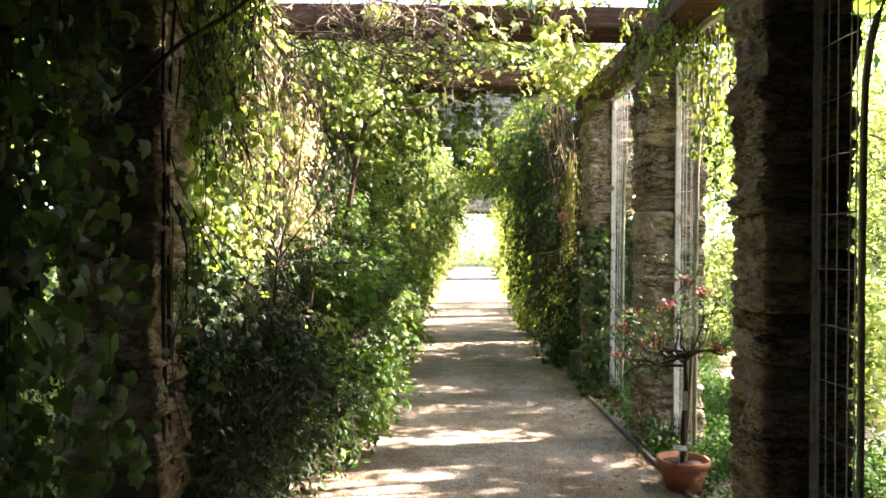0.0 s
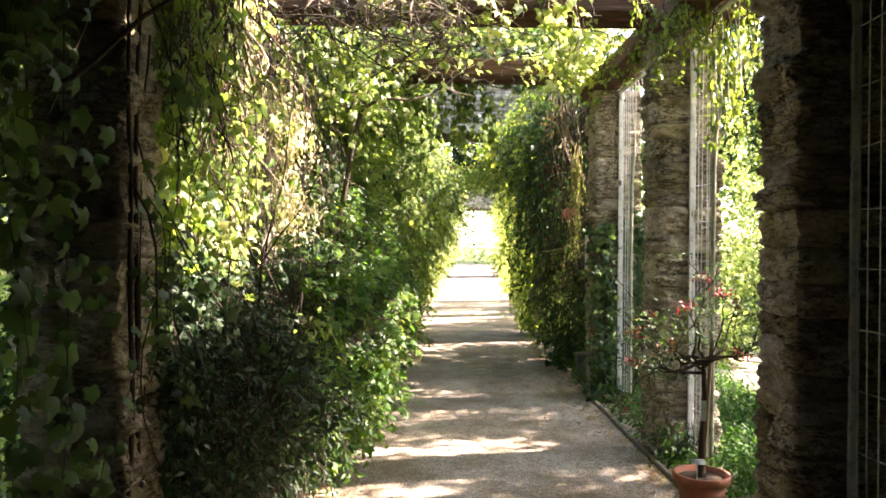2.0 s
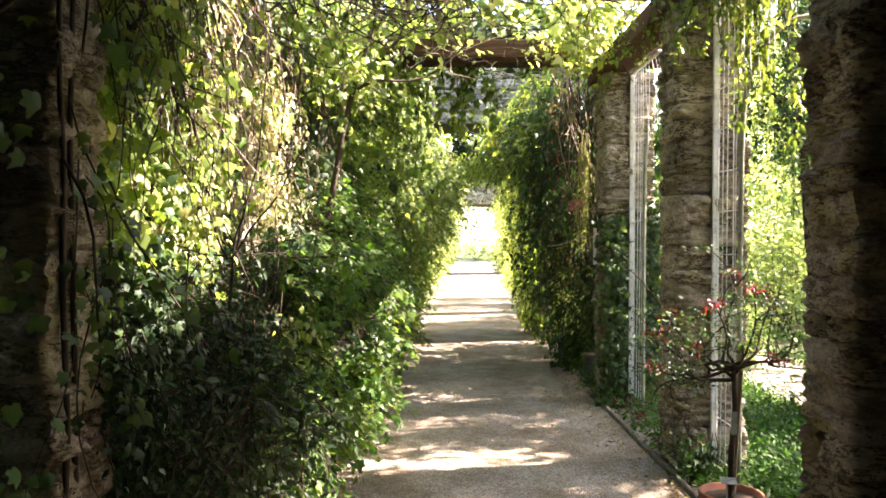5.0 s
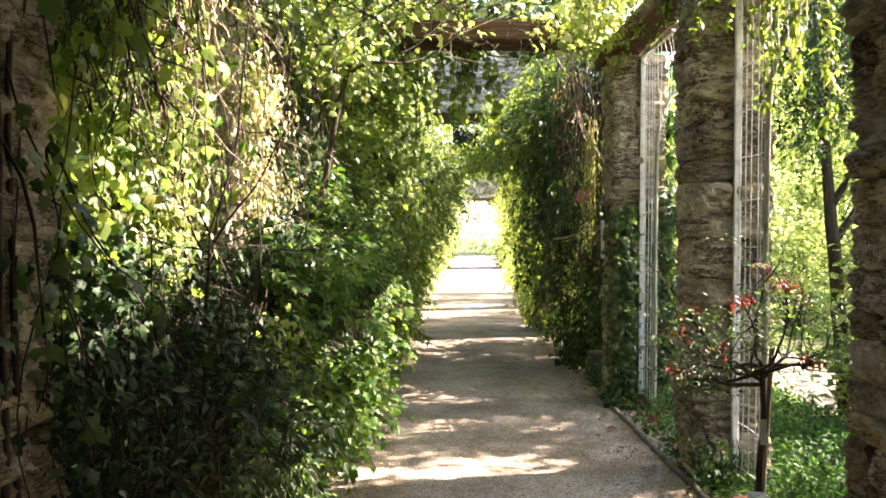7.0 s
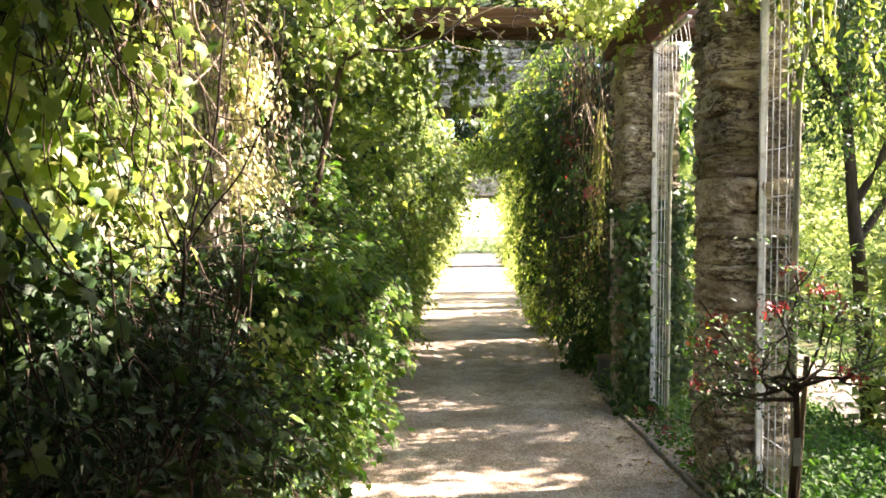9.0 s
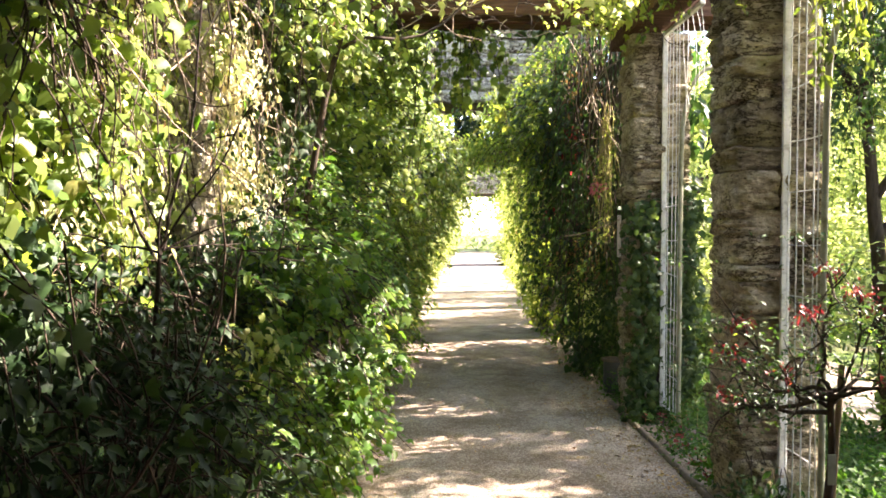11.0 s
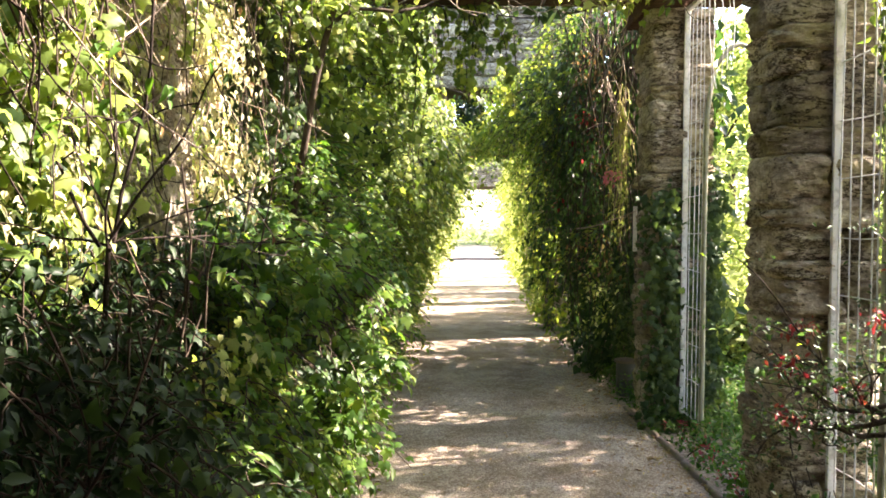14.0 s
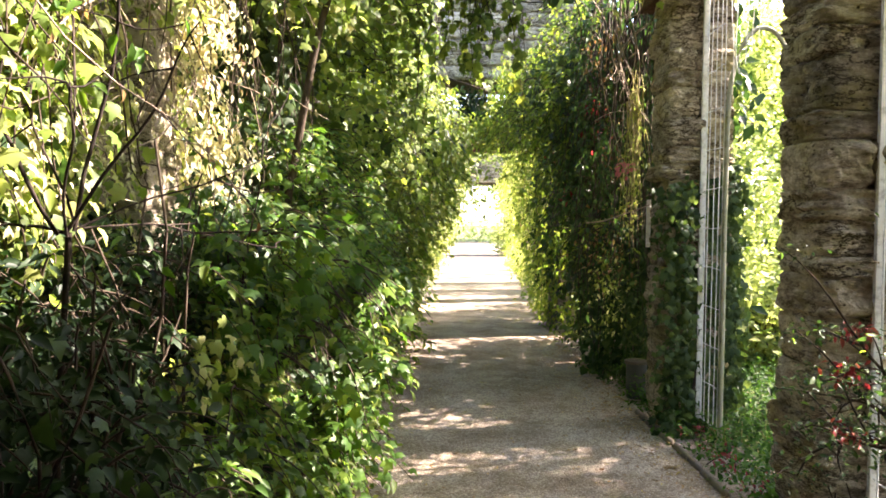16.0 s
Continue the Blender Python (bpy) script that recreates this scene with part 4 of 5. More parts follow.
# far plants on both sides
for k in range(8):
    y0 = 8.4 + 2.6 * k
    v = vine("dense light green climber forming one side of a green tunnel", at=(-1.2, y0 + 1.3, 0))
    for q in range(3):
        s = -1.1 + veer(y0) + rng.normal(0, 0.1)
        tubes("stem", [(wander((s, y0 + 0.4 + 0.8 * q, 0), (s + rng.uniform(0.1, 0.7), y0 + 0.4 + 0.8 * q, 3.2), 10, 0.12), np.linspace(0.022, 0.008, 10))], BARK, v)
    zone = ((-2.0 + veer(y0), 0.5 + veer(y0 + 2.6)), (y0, y0 + 2.6), (0.05, 3.3))
    # From the third section on, the lightened leaf colour stands in for sun.
    leaves("foliage", clumps(4200 if k < 2 else 3600, zone, 20, 0.085, lambda x, y, z: tunnel(x, y, z) & (x < 0.5 + veer(y))), (0.4, -0.5, 0.7), 1.0, 0.075 if k < 2 else 0.085, PLAIN if k < 2 else SMALL, FRESH_LEAF if k < 2 else SUNLIT_YELLOW_VINE, v, "", 0.4)
    if k < 3:
        A = scatter(330 - 70 * k, zone, lambda x, y, z: tunnel(x, y, z) & ~tunnel(x + 0.3, y, z) & (x < 0.5 + veer(y)))
        lines, P, T = sprays(A, np.tile((0.6, -0.6, 0.25), (len(A), 1)), (0.15, 0.45), 0.8, 0.022, 0.5)
        tubes("shoot_tangle", lines, BARK, v, 3)
        leaves("shoot_foliage", P, (0.4, -0.5, 0.8), 0.9, 0.062, OVAL, FRESH_LEAF, v, "", 0.35, T)
        leaves("yellow_foliage", clumps(420 if k == 0 else 700, zone, 9, 0.08, lambda x, y, z: tunnel(x, y, z) & ~tunnel(x + 0.22, y, z) & (x < 0.5 + veer(y)) & (z > 0.6)), (0.6, -0.4, 0.7), 1.2, 0.065, LOBED, SHRUB_LEAF if k == 0 else SUNLIT_YELLOW_VINE, v, "large light leaves")
        # Darkest leaves set deeper in, painting the gaps between clumps dark.
        leaves("inner_foliage", clumps(2500, ((-2.0, 0.3), (y0, y0 + 2.6), (0.05, 3.3)), 30, 0.1, lambda x, y, z: tunnel(x + 0.3, y, z) & (x < 0.2)), (0.4, -0.5, 0.7), 1.0, 0.13, SMALL, SHADE_LEAF, v)
for k in range(8):
    y0 = 8.6 + 2.6 * k
    v = vine("thick creeper with dark stems hanging over a pillar", at=(1.7, y0 + 1.3, 0))
    lines, P = strands((12, 40, 8, 8, 8, 8, 8, 8)[k], (1.25 + veer(y0), 1.9 + veer(y0)), (y0, y0 + 2.6), (2.6, 3.4), (0.8, 2.6), 0.05, 0.06)
    tubes("stem_tangle", lines, BARK, v, 4)
    grows = lambda x, y, z, k=k: tunnel(x, y, z) & (x > 0.6 + veer(y)) & far_right(k, y, z, x)
    zone = ((0.6 + veer(y0), 2.1 + veer(y0)), (y0, y0 + 2.6), (0.03, 3.5))
    # Leaf colour goes from dark, for shade, to lightened, for sun, further on.
    leaves("foliage", np.concatenate([P, clumps(4200 if k < 2 else 3200, zone, 20, 0.085, grows)]), (-0.5, -0.6, 0.5), 1.1, 0.06 if k < 2 else 0.08, PLAIN if k < 2 else SMALL, IVY_LEAF if k == 0 else FRESH_LEAF if k == 1 else SUNLIT_YELLOW_VINE, v, "", 0.4)
    if k < 3:
        A = scatter(130 if k == 0 else 260, zone, lambda x, y, z: grows(x, y, z) & ~tunnel(x - 0.3, y, z))
        lines, P, T = sprays(A, np.tile((-0.6, -0.6, 0.1), (len(A), 1)), (0.15, 0.5), 1.0, 0.024, 0.5)
        tubes("shoot_tangle", lines, BARK, v, 3)
        leaves("shoot_foliage", P, (-0.3, -0.5, 0.8), 0.9, 0.055, OVAL, IVY_LEAF if k == 0 else FRESH_LEAF, v, "", 0.4, T)
    leaves("red_foliage", clumps(40, ((0.7 + veer(y0), 1.7 + veer(y0)), (y0, y0 + 2.6), (1.0, 3.0)), 14, 0.05, tunnel), (-0.5, -0.7, 0.3), 1.1, 0.06, OVAL, RED_LEAF, v, "leaves turning red")

# creeper drape in front of the fourth pillar
v = vine("heavy creeper drape with tangled brown stems and some red leaves", at=(1.5, 8.8, 3.3))
lines, P = strands(90, (1.42, 1.95), (8.0, 9.2), (2.9, 3.7), (0.8, 2.8), 0.14, 0.09)
tubes("stem_tangle", [(a, r * rng.uniform(1.0, 2.0)) for a, r in lines], BARK, v, 4)
# Darkened leaves paint the shadowed hollow of the drape.
leaves("foliage", P, (-0.5, -0.8, 0.4), 1.5, 0.045, OVAL, DEEP_GREEN_SHADE_LEAF, v)
leaves("inner_foliage", clumps(4200, ((1.55, 2.3), (8.9, 9.5), (0.0, 3.7)), 24, 0.09), (-0.5, -0.8, 0.4), 1.4, 0.06, PLAIN, DEEP_GREEN_SHADE_LEAF, v)
leaves("low_foliage", clumps(3200, ((1.25, 2.3), (8.2, 9.5), (0.0, 1.25)), 22, 0.08, lambda x, y, z: (x > 1.66 - 0.2 * np.clip((z - 0.4) / 0.6, 0, 1)) & (z < 1.1 + 0.15 * np.sin(x * 9.0)) & ((y > 8.75) | (z > 0.6) | (x > 2.0))), (-0.5, -0.7, 0.7), 1.2, 0.042, OVAL, IVY_LEAF, v, "lower dark green leaves")
drape = lambda x, y, z: (x > 1.68 - 0.34 * np.clip((z - 0.7) / 1.4, 0, 1)) & (x < 1.62 + 0.08 * np.sin(z * 5)) & (np.sin(x * 23 + y * 5 + z) > -0.35)
A = scatter(230, ((1.3, 1.7), (8.4, 9.8), (0.8, 3.6)), drape)
lines, P, T = sprays(A, np.tile((-0.2, -0.4, -0.8), (len(A), 1)), (0.3, 0.9), 0.5, 0.028, 0.3)
tubes("shoot_tangle", lines, BARK, v, 3)
leaves("outer_foliage", P, (-0.5, -0.7, 0.5), 1.3, 0.05, OVAL, DEEP_GREEN_SHADE_LEAF, v, "", 0.4, T)
A = scatter(26, ((1.35, 1.7), (8.3, 9.4), (0.5, 1.5)), drape)
lines, P, T = sprays(A, np.tile((-0.6, -0.6, 0.35), (len(A), 1)), (0.2, 0.55), 0.7, 0.022, 0.45)
tubes("arching_shoot_tangle", lines, BARK, v, 3)
leaves("arching_foliage", P, (-0.3, -0.4, 0.9), 0.8, 0.038, OVAL, FRESH_LEAF, v, "light green arching shoots", 0.5, T)
leaves("dry_foliage", clumps(450, ((1.35, 1.7), (8.2, 8.8), (0.7, 3.0)), 14, 0.08), (-0.5, -0.7, 0.4), 1.6, 0.04, OVAL, DRY_LEAF, v, "brown dry leaves")
# Lightened leaves paint a sunlit patch where the sun does not reach.
leaves("pale_foliage", clumps(220, ((1.3, 1.62), (8.0, 8.35), (0.55, 1.25)), 16, 0.06), (-0.5, -0.6, 0.8), 1.0, 0.038, OVAL, SUNLIT_YELLOW_VINE, v, "leaves coloured light green as a sunlit patch")
leaves("red_foliage", clumps(90, ((1.2, 1.5), (8.3, 8.9), (1.7, 2.9)), 18, 0.05), (-0.5, -0.7, 0.3), 1.1, 0.05, OVAL, RED_LEAF, v, "leaves turning red")
A = scatter(300, ((0.85, 1.7), (8.9, 11.2), (2.35, 3.7)), lambda x, y, z: x > 0.8 + 0.6 * np.clip((z - 2.6) / 1.1, 0, 1))
lines, P, T = sprays(A, np.tile((-0.6, -0.5, 0.2), (len(A), 1)), (0.2, 0.55), 0.9, 0.022, 0.4)
tubes("upper_shoot_tangle", lines, BARK, v, 3)
leaves("high_foliage", P, (-0.5, -0.5, 0.8), 0.9, 0.05, OVAL, FRESH_LEAF, v, "light green upper leaves", 0.6, T)
tubes("dry_twig_tangle", [(wander((rng.uniform(1.25, 1.75), rng.uniform(7.7, 8.1), rng.uniform(2.2, 3.4)), (rng.uniform(1.3, 1.75), rng.uniform(7.6, 8.0), rng.uniform(1.5, 2.8)), 9, 0.12), np.linspace(0.005, 0.002, 9)) for _ in range(20)], PALE_TWIG, v, 4, "pale dry twigs")

v = vine("yellow hanging shoots and one pink flower beside a pillar", at=(1.58, 7.8, 2.6))
lines, P = strands(34, (1.52, 1.64), (7.78, 7.95), (2.35, 2.65), (0.5, 1.1), 0.07, 0.025)
tubes("shoot_tangle", lines, STRAW, v, 4, "straw-yellow thin shoots")
leaves("foliage", P, (-0.3, -0.8, 0.4), 2.0, 0.03, OVAL, SUNLIT_YELLOW_VINE, v)
leaves("flower", np.array((1.50, 7.85, 1.90)) + rng.normal(0, 0.028, (26, 3)), (-0.2, -1.0, 0.3), 0.2, 0.045, OVAL, PETAL, v, "pink petals")
tubes("branch", [(wander((1.25, 8.0, 1.48), (1.68, 7.78, 1.62), 8, 0.04), np.linspace(0.007, 0.004, 8))], PALE_TWIG, v, 5, "pale bare twig")

v = vine("creeper hanging across the face of a stone gateway", at=(0.7, 11.4, 3.3))
tubes("stem", [(wander((0.2, 11.6, 3.3), (1.3, 11.5, 3.1), 10, 0.1, 0.15), 0.012)], BARK, v)
# Dark clump added in place of the black opening under the gateway.
leaves("blackish_foliage", clumps(900, ((0.38, 0.68), (11.5, 11.8), (2.8, 3.12)), 20, 0.05), (-0.1, -0.8, 0.2), 1.3, 0.06, OVAL, SHADE_LEAF, v, "dark leaf clump added in place of a shadowed opening")
leaves("foliage", clumps(3200, ((0.2, 1.3), (10.6, 11.8), (2.35, 3.3)), 26, 0.08, lambda x, y, z: (np.abs(x - 0.75) < 0.2 + 0.45 * np.clip((z - 2.35) / 0.8, 0, 1)) & ((x > 0.78) | (z < 2.7))), (-0.1, -0.8, 0.5), 1.3, 0.05, OVAL, FRESH_LEAF, v)

# Leaf wall hidden behind a pillar, added to block sun from the drape.
v = vine("hidden leaf wall added to keep sun off the creeper drape", at=(2.2, 10, 0))
tubes("stem", [(wander((2.2, 9.0, 0), (2.2, 9.4, 3.4), 10, 0.1), 0.02)], BARK, v)
leaves("foliage", clumps(6500, ((2.05, 2.4), (7.9, 11.2), (0.0, 3.7)), 20, 0.10), (-0.2, -0.6, 0.5), 1.3, 0.12, SMALL, DEEP_GREEN_SHADE_LEAF, v)

# ivy on the pillar behind the second trellis
v = vine("dark glossy ivy climbing the lower half of a stone pillar", at=(1.9, 7.3, 0))
tubes("stem", [(wander((1.85, 7.34, 0), (1.95, 7.34, 1.7), 9, 0.06), np.linspace(0.014, 0.006, 9))], BARK, v)
front = clumps(3800, ((1.67, 2.15), (7.25, 7.36), (0.0, 1.75)), 8, 0.05)
front[:, 1] = np.where(front[:, 0] > 1.84, np.maximum(front[:, 1], 7.345), front[:, 1])
edge = clumps(2200, ((2.1, 2.17), (7.35, 7.7), (0.0, 1.9)), 8, 0.05)
edge[:, 1] = np.maximum(edge[:, 1], 7.345)
leaves("foliage", np.concatenate([front, edge]), (-0.1, -0.9, 0.3), 1.5, 0.05, LOBED, IVY_LEAF, v)

# roof of leaves; sections before y 5 are out of view, added as shade
def roof(label, n, y0, y1, x0, x1, z0, z1, mat, size, shape, per=30, spread=0.13, keep=None, twigs=30):
    r = vine(label, "roof plants", at=((x0 + x1) / 2, (y0 + y1) / 2, z0))
    tubes("stem_tangle", [(wander((rng.uniform(x0, x1), rng.uniform(y0, y1), rng.uniform(z0, z1)), (rng.uniform(x0, x1), rng.uniform(y0, y1), rng.uniform(z0, z1)), 12, 0.2), rng.uniform(0.003, 0.010)) for _ in range(twigs)], BARK, r, 4)
    leaves("foliage", clumps(n, ((x0, x1), (y0, y1), (z0, z1)), per, spread, keep), (0, -0.2, 1.0), 0.5, size, shape, mat, r)
    return r


roof("unseen dense vine roof added to shade the near pergola", 21500, -5.0, 3.7, -2.2, 2.8, 3.4, 3.9, SHADE_LEAF, 0.21, SMALL)
roof("unseen vine mat added to shade the near ivy", 6000, -1.5, 3.5, -2.3, -0.7, 3.4, 3.8, SHADE_LEAF, 0.21, SMALL)
roof("unseen vine leaves added to shade the dark shrub", 1700, 3.7, 5.0, 1.6, 2.7, 3.4, 3.75, VINE_LEAF, 0.10, PLAIN)
roof("unseen roof edge added to shade the vine curtain", 1250, 3.6, 4.0, -0.9, 1.9, 3.4, 3.8, VINE_LEAF, 0.12, PLAIN, twigs=12)
roof("unseen vine mat added to shade the top of the curtain", 360, 3.7, 4.6, -0.8, 0.1, 3.42, 3.75, VINE_LEAF, 0.11, PLAIN, twigs=10)
roof("unseen second leaf layer added to stop sun through the roof", 4200, 0.5, 3.7, 0.2, 2.8, 3.4, 3.9, SHADE_LEAF, 0.21, SMALL)
roof("thin vines on the beams above the path", 620, 6.3, 8.4, -0.5, 0.7, 3.44, 3.75, VINE_LEAF, 0.075, PLAIN, 16)
roof("dark tangle of vines behind the far cross beam", 1900, 7.75, 8.9, -1.0, 1.6, 3.44, 3.95, IVY_LEAF, 0.09, PLAIN, twigs=50)
roof("sunlit vine leaves over the beams beside the pillars", 430, 5.6, 7.1, 0.75, 1.9, 3.42, 3.7, SUNLIT_YELLOW_VINE, 0.075, LOBED, 12, twigs=14)
roof("vine roof beyond the stone gateway", 6500, 15.0, 27.0, -1.2, 3.4, 3.4, 3.8, SHRUB_LEAF, 0.13, SMALL, 18, 0.16, lambda x, y, z: np.sin((y - 16.2) * 2 * np.pi / 2.05) < 0.55)

# unseen plants added behind and beside the camera to block daylight
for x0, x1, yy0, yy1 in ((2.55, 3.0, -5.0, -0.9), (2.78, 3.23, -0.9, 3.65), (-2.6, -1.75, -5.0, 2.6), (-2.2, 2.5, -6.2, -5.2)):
    v = vine("unseen dense climber added to keep daylight off the near pergola", at=((x0 + x1) / 2, (yy0 + yy1) / 2, 0))
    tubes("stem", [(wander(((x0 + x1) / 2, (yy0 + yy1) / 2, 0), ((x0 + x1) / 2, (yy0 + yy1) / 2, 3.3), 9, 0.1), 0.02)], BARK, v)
    leaves("foliage", clumps(17000, ((x0, x1), (yy0, yy1), (0.0, 3.6)), 20, 0.14), (0, 0, 0.6), 1.2, 0.20, SMALL, SHADE_LEAF, v, "", 1.0)

# bright shoots hanging from the nearest cross beam
v = vine("bright vine shoots and pale dry twigs hanging from a cross beam", at=(0.3, 5.3, 3.3))
lines, P = strands(30, (-0.1, 1.2), (5.2, 5.45), (3.15, 3.6), (0.15, 0.55), 0.05, 0.06)
tubes("stem_tangle", lines, PALE_TWIG, v, 4)
leaves("foliage", P, (0.5, -0.4, 0.7), 1.2, 0.075, LOBED, SUNLIT_YELLOW_VINE, v)
leaves("draped_foliage", clumps(220, ((-0.8, 1.3), (5.45, 5.95), (3.43, 3.75)), 8, 0.08), (0.4, -0.4, 0.8), 0.9, 0.09, LOBED, SUNLIT_YELLOW_VINE, v, "leaves on top of the beams")
leaves("hanging_foliage", clumps(140, ((-0.45, 0.95), (5.15, 5.4), (3.1, 3.6)), 6, 0.07), (0.6, -0.35, 0.7), 1.0, 0.085, LOBED, SUNLIT_YELLOW_VINE, v, "sunlit leaves lying over the beam")
tubes("dry_twig_tangle", [(wander((rng.uniform(-0.75, 0.15), rng.uniform(5.0, 5.4), rng.uniform(3.05, 3.5)), (rng.uniform(-0.7, 0.35), rng.uniform(5.0, 5.36), rng.uniform(2.7, 3.35)), 12, 0.16), np.linspace(0.006, 0.0025, 12)) for _ in range(70)], PALE_TWIG, v, 4, "pale dry twigs")

lines = []
for _ in range(60):
    a = np.array((rng.uniform(-1.1, 1.3), rng.uniform(5.12, 5.36), rng.uniform(3.05, 3.5)))
    lines.append((wander(a, a + np.array((rng.normal(0, 0.4), rng.normal(0, 0.06), rng.uniform(-0.4, 0.15))), 12, 0.14), np.linspace(0.0055, 0.002, 12)))
tubes("dark_twig_tangle", lines, BARK, v, 4, "dark dead twigs")

v = vine("dry twigs and leaves caught on the far cross beam", at=(0.7, 7.3, 3.2))
for name, n, mat, note in (("dry_twig_tangle", 20, PALE_TWIG, "pale dry twigs"), ("dark_twig_tangle", 34, BARK, "dark dead twigs")):
    lines = []
    for _ in range(n):
        a = np.array((rng.uniform(-0.9, 1.5), rng.uniform(7.1, 7.36), rng.uniform(3.05, 3.5)))
        lines.append((wander(a, a + np.array((rng.normal(0, 0.35), rng.normal(0, 0.08), rng.uniform(-0.45, 0.1))), 12, 0.13), np.linspace(0.005, 0.002, 12)))
    tubes(name, lines, mat, v, 4, note)
leaves("foliage", clumps(90, ((-0.3, 1.4), (7.15, 7.4), (3.1, 3.5)), 6, 0.07), (0.5, -0.4, 0.7), 1.1, 0.065, LOBED, SUNLIT_YELLOW_VINE, v)

# vine over the top of the second pillar
v = vine("green vine falling over the top of a stone pillar", at=(1.8, 5.3, 3.1))
lines, P = strands(34, (1.5, 1.9), (4.5, 5.3), (3.05, 3.5), (0.1, 0.65), 0.014, 0.05)
more, Q = strands(12, (1.92, 2.12), (4.6, 5.2), (3.05, 3.4), (0.3, 1.05), 0.014, 0.05)
third, R = strands(18, (1.5, 1.72), (5.4, 6.9), (3.1, 3.4), (0.08, 0.35), 0.016, 0.05)
tubes("stem_tangle", lines + more + third, BARK, v, 4)
leaves("foliage", np.concatenate([P, Q, R]), (-0.2, -0.7, 0.6), 1.4, 0.048, OVAL, SHRUB_LEAF, v)
v = vine("dark small-leaved creeper hanging beside a pillar against the light", at=(2.3, 5.6, 3.1))
lines, P = strands(44, (2.3, 3.05), (5.5, 6.1), (3.1, 3.6), (0.3, 1.3), 0.017, 0.06)
tubes("stem_tangle", lines, BARK, v, 4)
leaves("foliage", P, (-0.2, -0.7, 0.6), 1.2, 0.045, OVAL, DEEP_GREEN_SHADE_LEAF, v)

v = vine("sunlit leaves spilling over the corner of the far beams", at=(1.4, 7.2, 3.3))
leaves("foliage", clumps(800, ((1.2, 1.75), (6.7, 7.35), (3.12, 3.6)), 10, 0.08), (0.2, -0.6, 0.6), 1.1, 0.06, LOBED, SUNLIT_YELLOW_VINE, v)
tubes("stem", [(wander((1.2, 6.7, 3.3), (1.75, 7.3, 3.45), 9, 0.08), 0.008)], BARK, v)

# woody stems
v = vine("thick dark climbing stem leaning up to the beams", at=(-1.0, 6.55, 0))
tubes("stem", [(np.concatenate([wander((-1.0, 6.55, 0.0), (-0.79, 6.5, 1.6), 7, 0.05), wander((-0.77, 6.5, 1.7), (-0.40, 6.5, 3.3), 8, 0.05)]), np.linspace(0.030, 0.018, 15))], BARK, v, 8)
tubes("side_stem", [(wander((-0.53, 6.5, 2.75), (0.35, 6.8, 3.2), 9, 0.12, 0.1), np.linspace(0.014, 0.008, 9))], BARK, v, 6)
v = root("shrub", "nearly bare forked shrub with dark branches against sunlit vines", "shrub", "shrubs", at=(-0.98, 4.15, 0))
fork = np.array((-0.88, 4.13, 1.43))
tubes("stem", [(wander((-0.98, 4.15, 0), fork, 8, 0.03), np.linspace(0.012, 0.008, 8))], DARK_TWIG, v, 7)
Q = []
for tip, r0 in (((-0.62, 4.1, 2.65), 0.009), ((-1.22, 3.95, 2.2), 0.009), ((-1.3, 4.0, 1.5), 0.008), ((-0.52, 4.05, 1.95), 0.008), ((-0.42, 4.4, 1.66), 0.005), ((-0.45, 4.6, 1.38), 0.005), ((-0.75, 3.8, 1.75), 0.006), ((-1.15, 4.3, 1.9), 0.006)):
    line = wander(fork + rng.normal(0, 0.012, 3), tip, 11, 0.045, -0.04)
    tubes("branch", [(line, np.linspace(r0 * 0.68, 0.002, 11))], DARK_TWIG, v, 6)
    for _ in range(4):
        s = line[rng.integers(4, 11)]
        e = s + rng.normal(0, 0.13, 3) + (np.array(tip) - fork) * 0.15
        tubes("twig", [(wander(s, e, 6, 0.02), np.linspace(0.0028, 0.0012, 6))], DARK_TWIG, v, 4)
        Q.append(e + rng.normal(0, 0.02, (3, 3)))
leaves("foliage", np.concatenate(Q), (0.4, -0.5, 0.7), 1.0, 0.045, OVAL, GLOSSY_LEAF, v, "few green leaves")
v = vine("dark leafless vine branches under the shaded roof", at=(-1.2, 2.7, 2.3))
for a, b, r in (((-1.7, 2.55, 2.33), (-0.35, 2.8, 2.85), 0.016), ((-1.25, 2.6, 2.08), (-0.5, 2.8, 2.75), 0.011), ((-1.75, 2.3, 2.5), (-0.5, 2.6, 2.9), 0.010)):
    tubes("branch", [(wander(a, b, 12, 0.05), np.linspace(r, r * 0.6, 12))], BARK, v, 7)

v = vine("old woody stems and a few leaves climbing a near pillar", at=(-1.15, 3.1, 0))
lines, P = strands(14, (-1.18, -1.12), (2.92, 3.38), (1.2, 3.4), (0.5, 1.3), 0.10, 0.10)
tubes("stem_tangle", [(a, r * rng.uniform(0.8, 1.6)) for a, r in lines], BARK, v, 5)
leaves("foliage", P, (0.8, -0.5, 0.3), 1.4, 0.06, LOBED, IVY_LEAF, v)
for q in range(2):
    tubes("stem", [(wander((-1.165, 3.0 + 0.2 * q, 0), (-1.165 + rng.normal(0, 0.01), 3.05 + 0.16 * q, 3.2), 22, 0.16) * np.array((0, 1, 1)) + np.array((-1.16, 0, 0)), np.linspace(0.013, 0.007, 22))], BARK, v, 7)

v = root("leaf_litter", "fallen dry leaves scattered along the edges of the path", "leaf litter", kind="stuff", at=(0.4, 6, 0))
n = 3600
side = rng.uniform(0, 1, n)
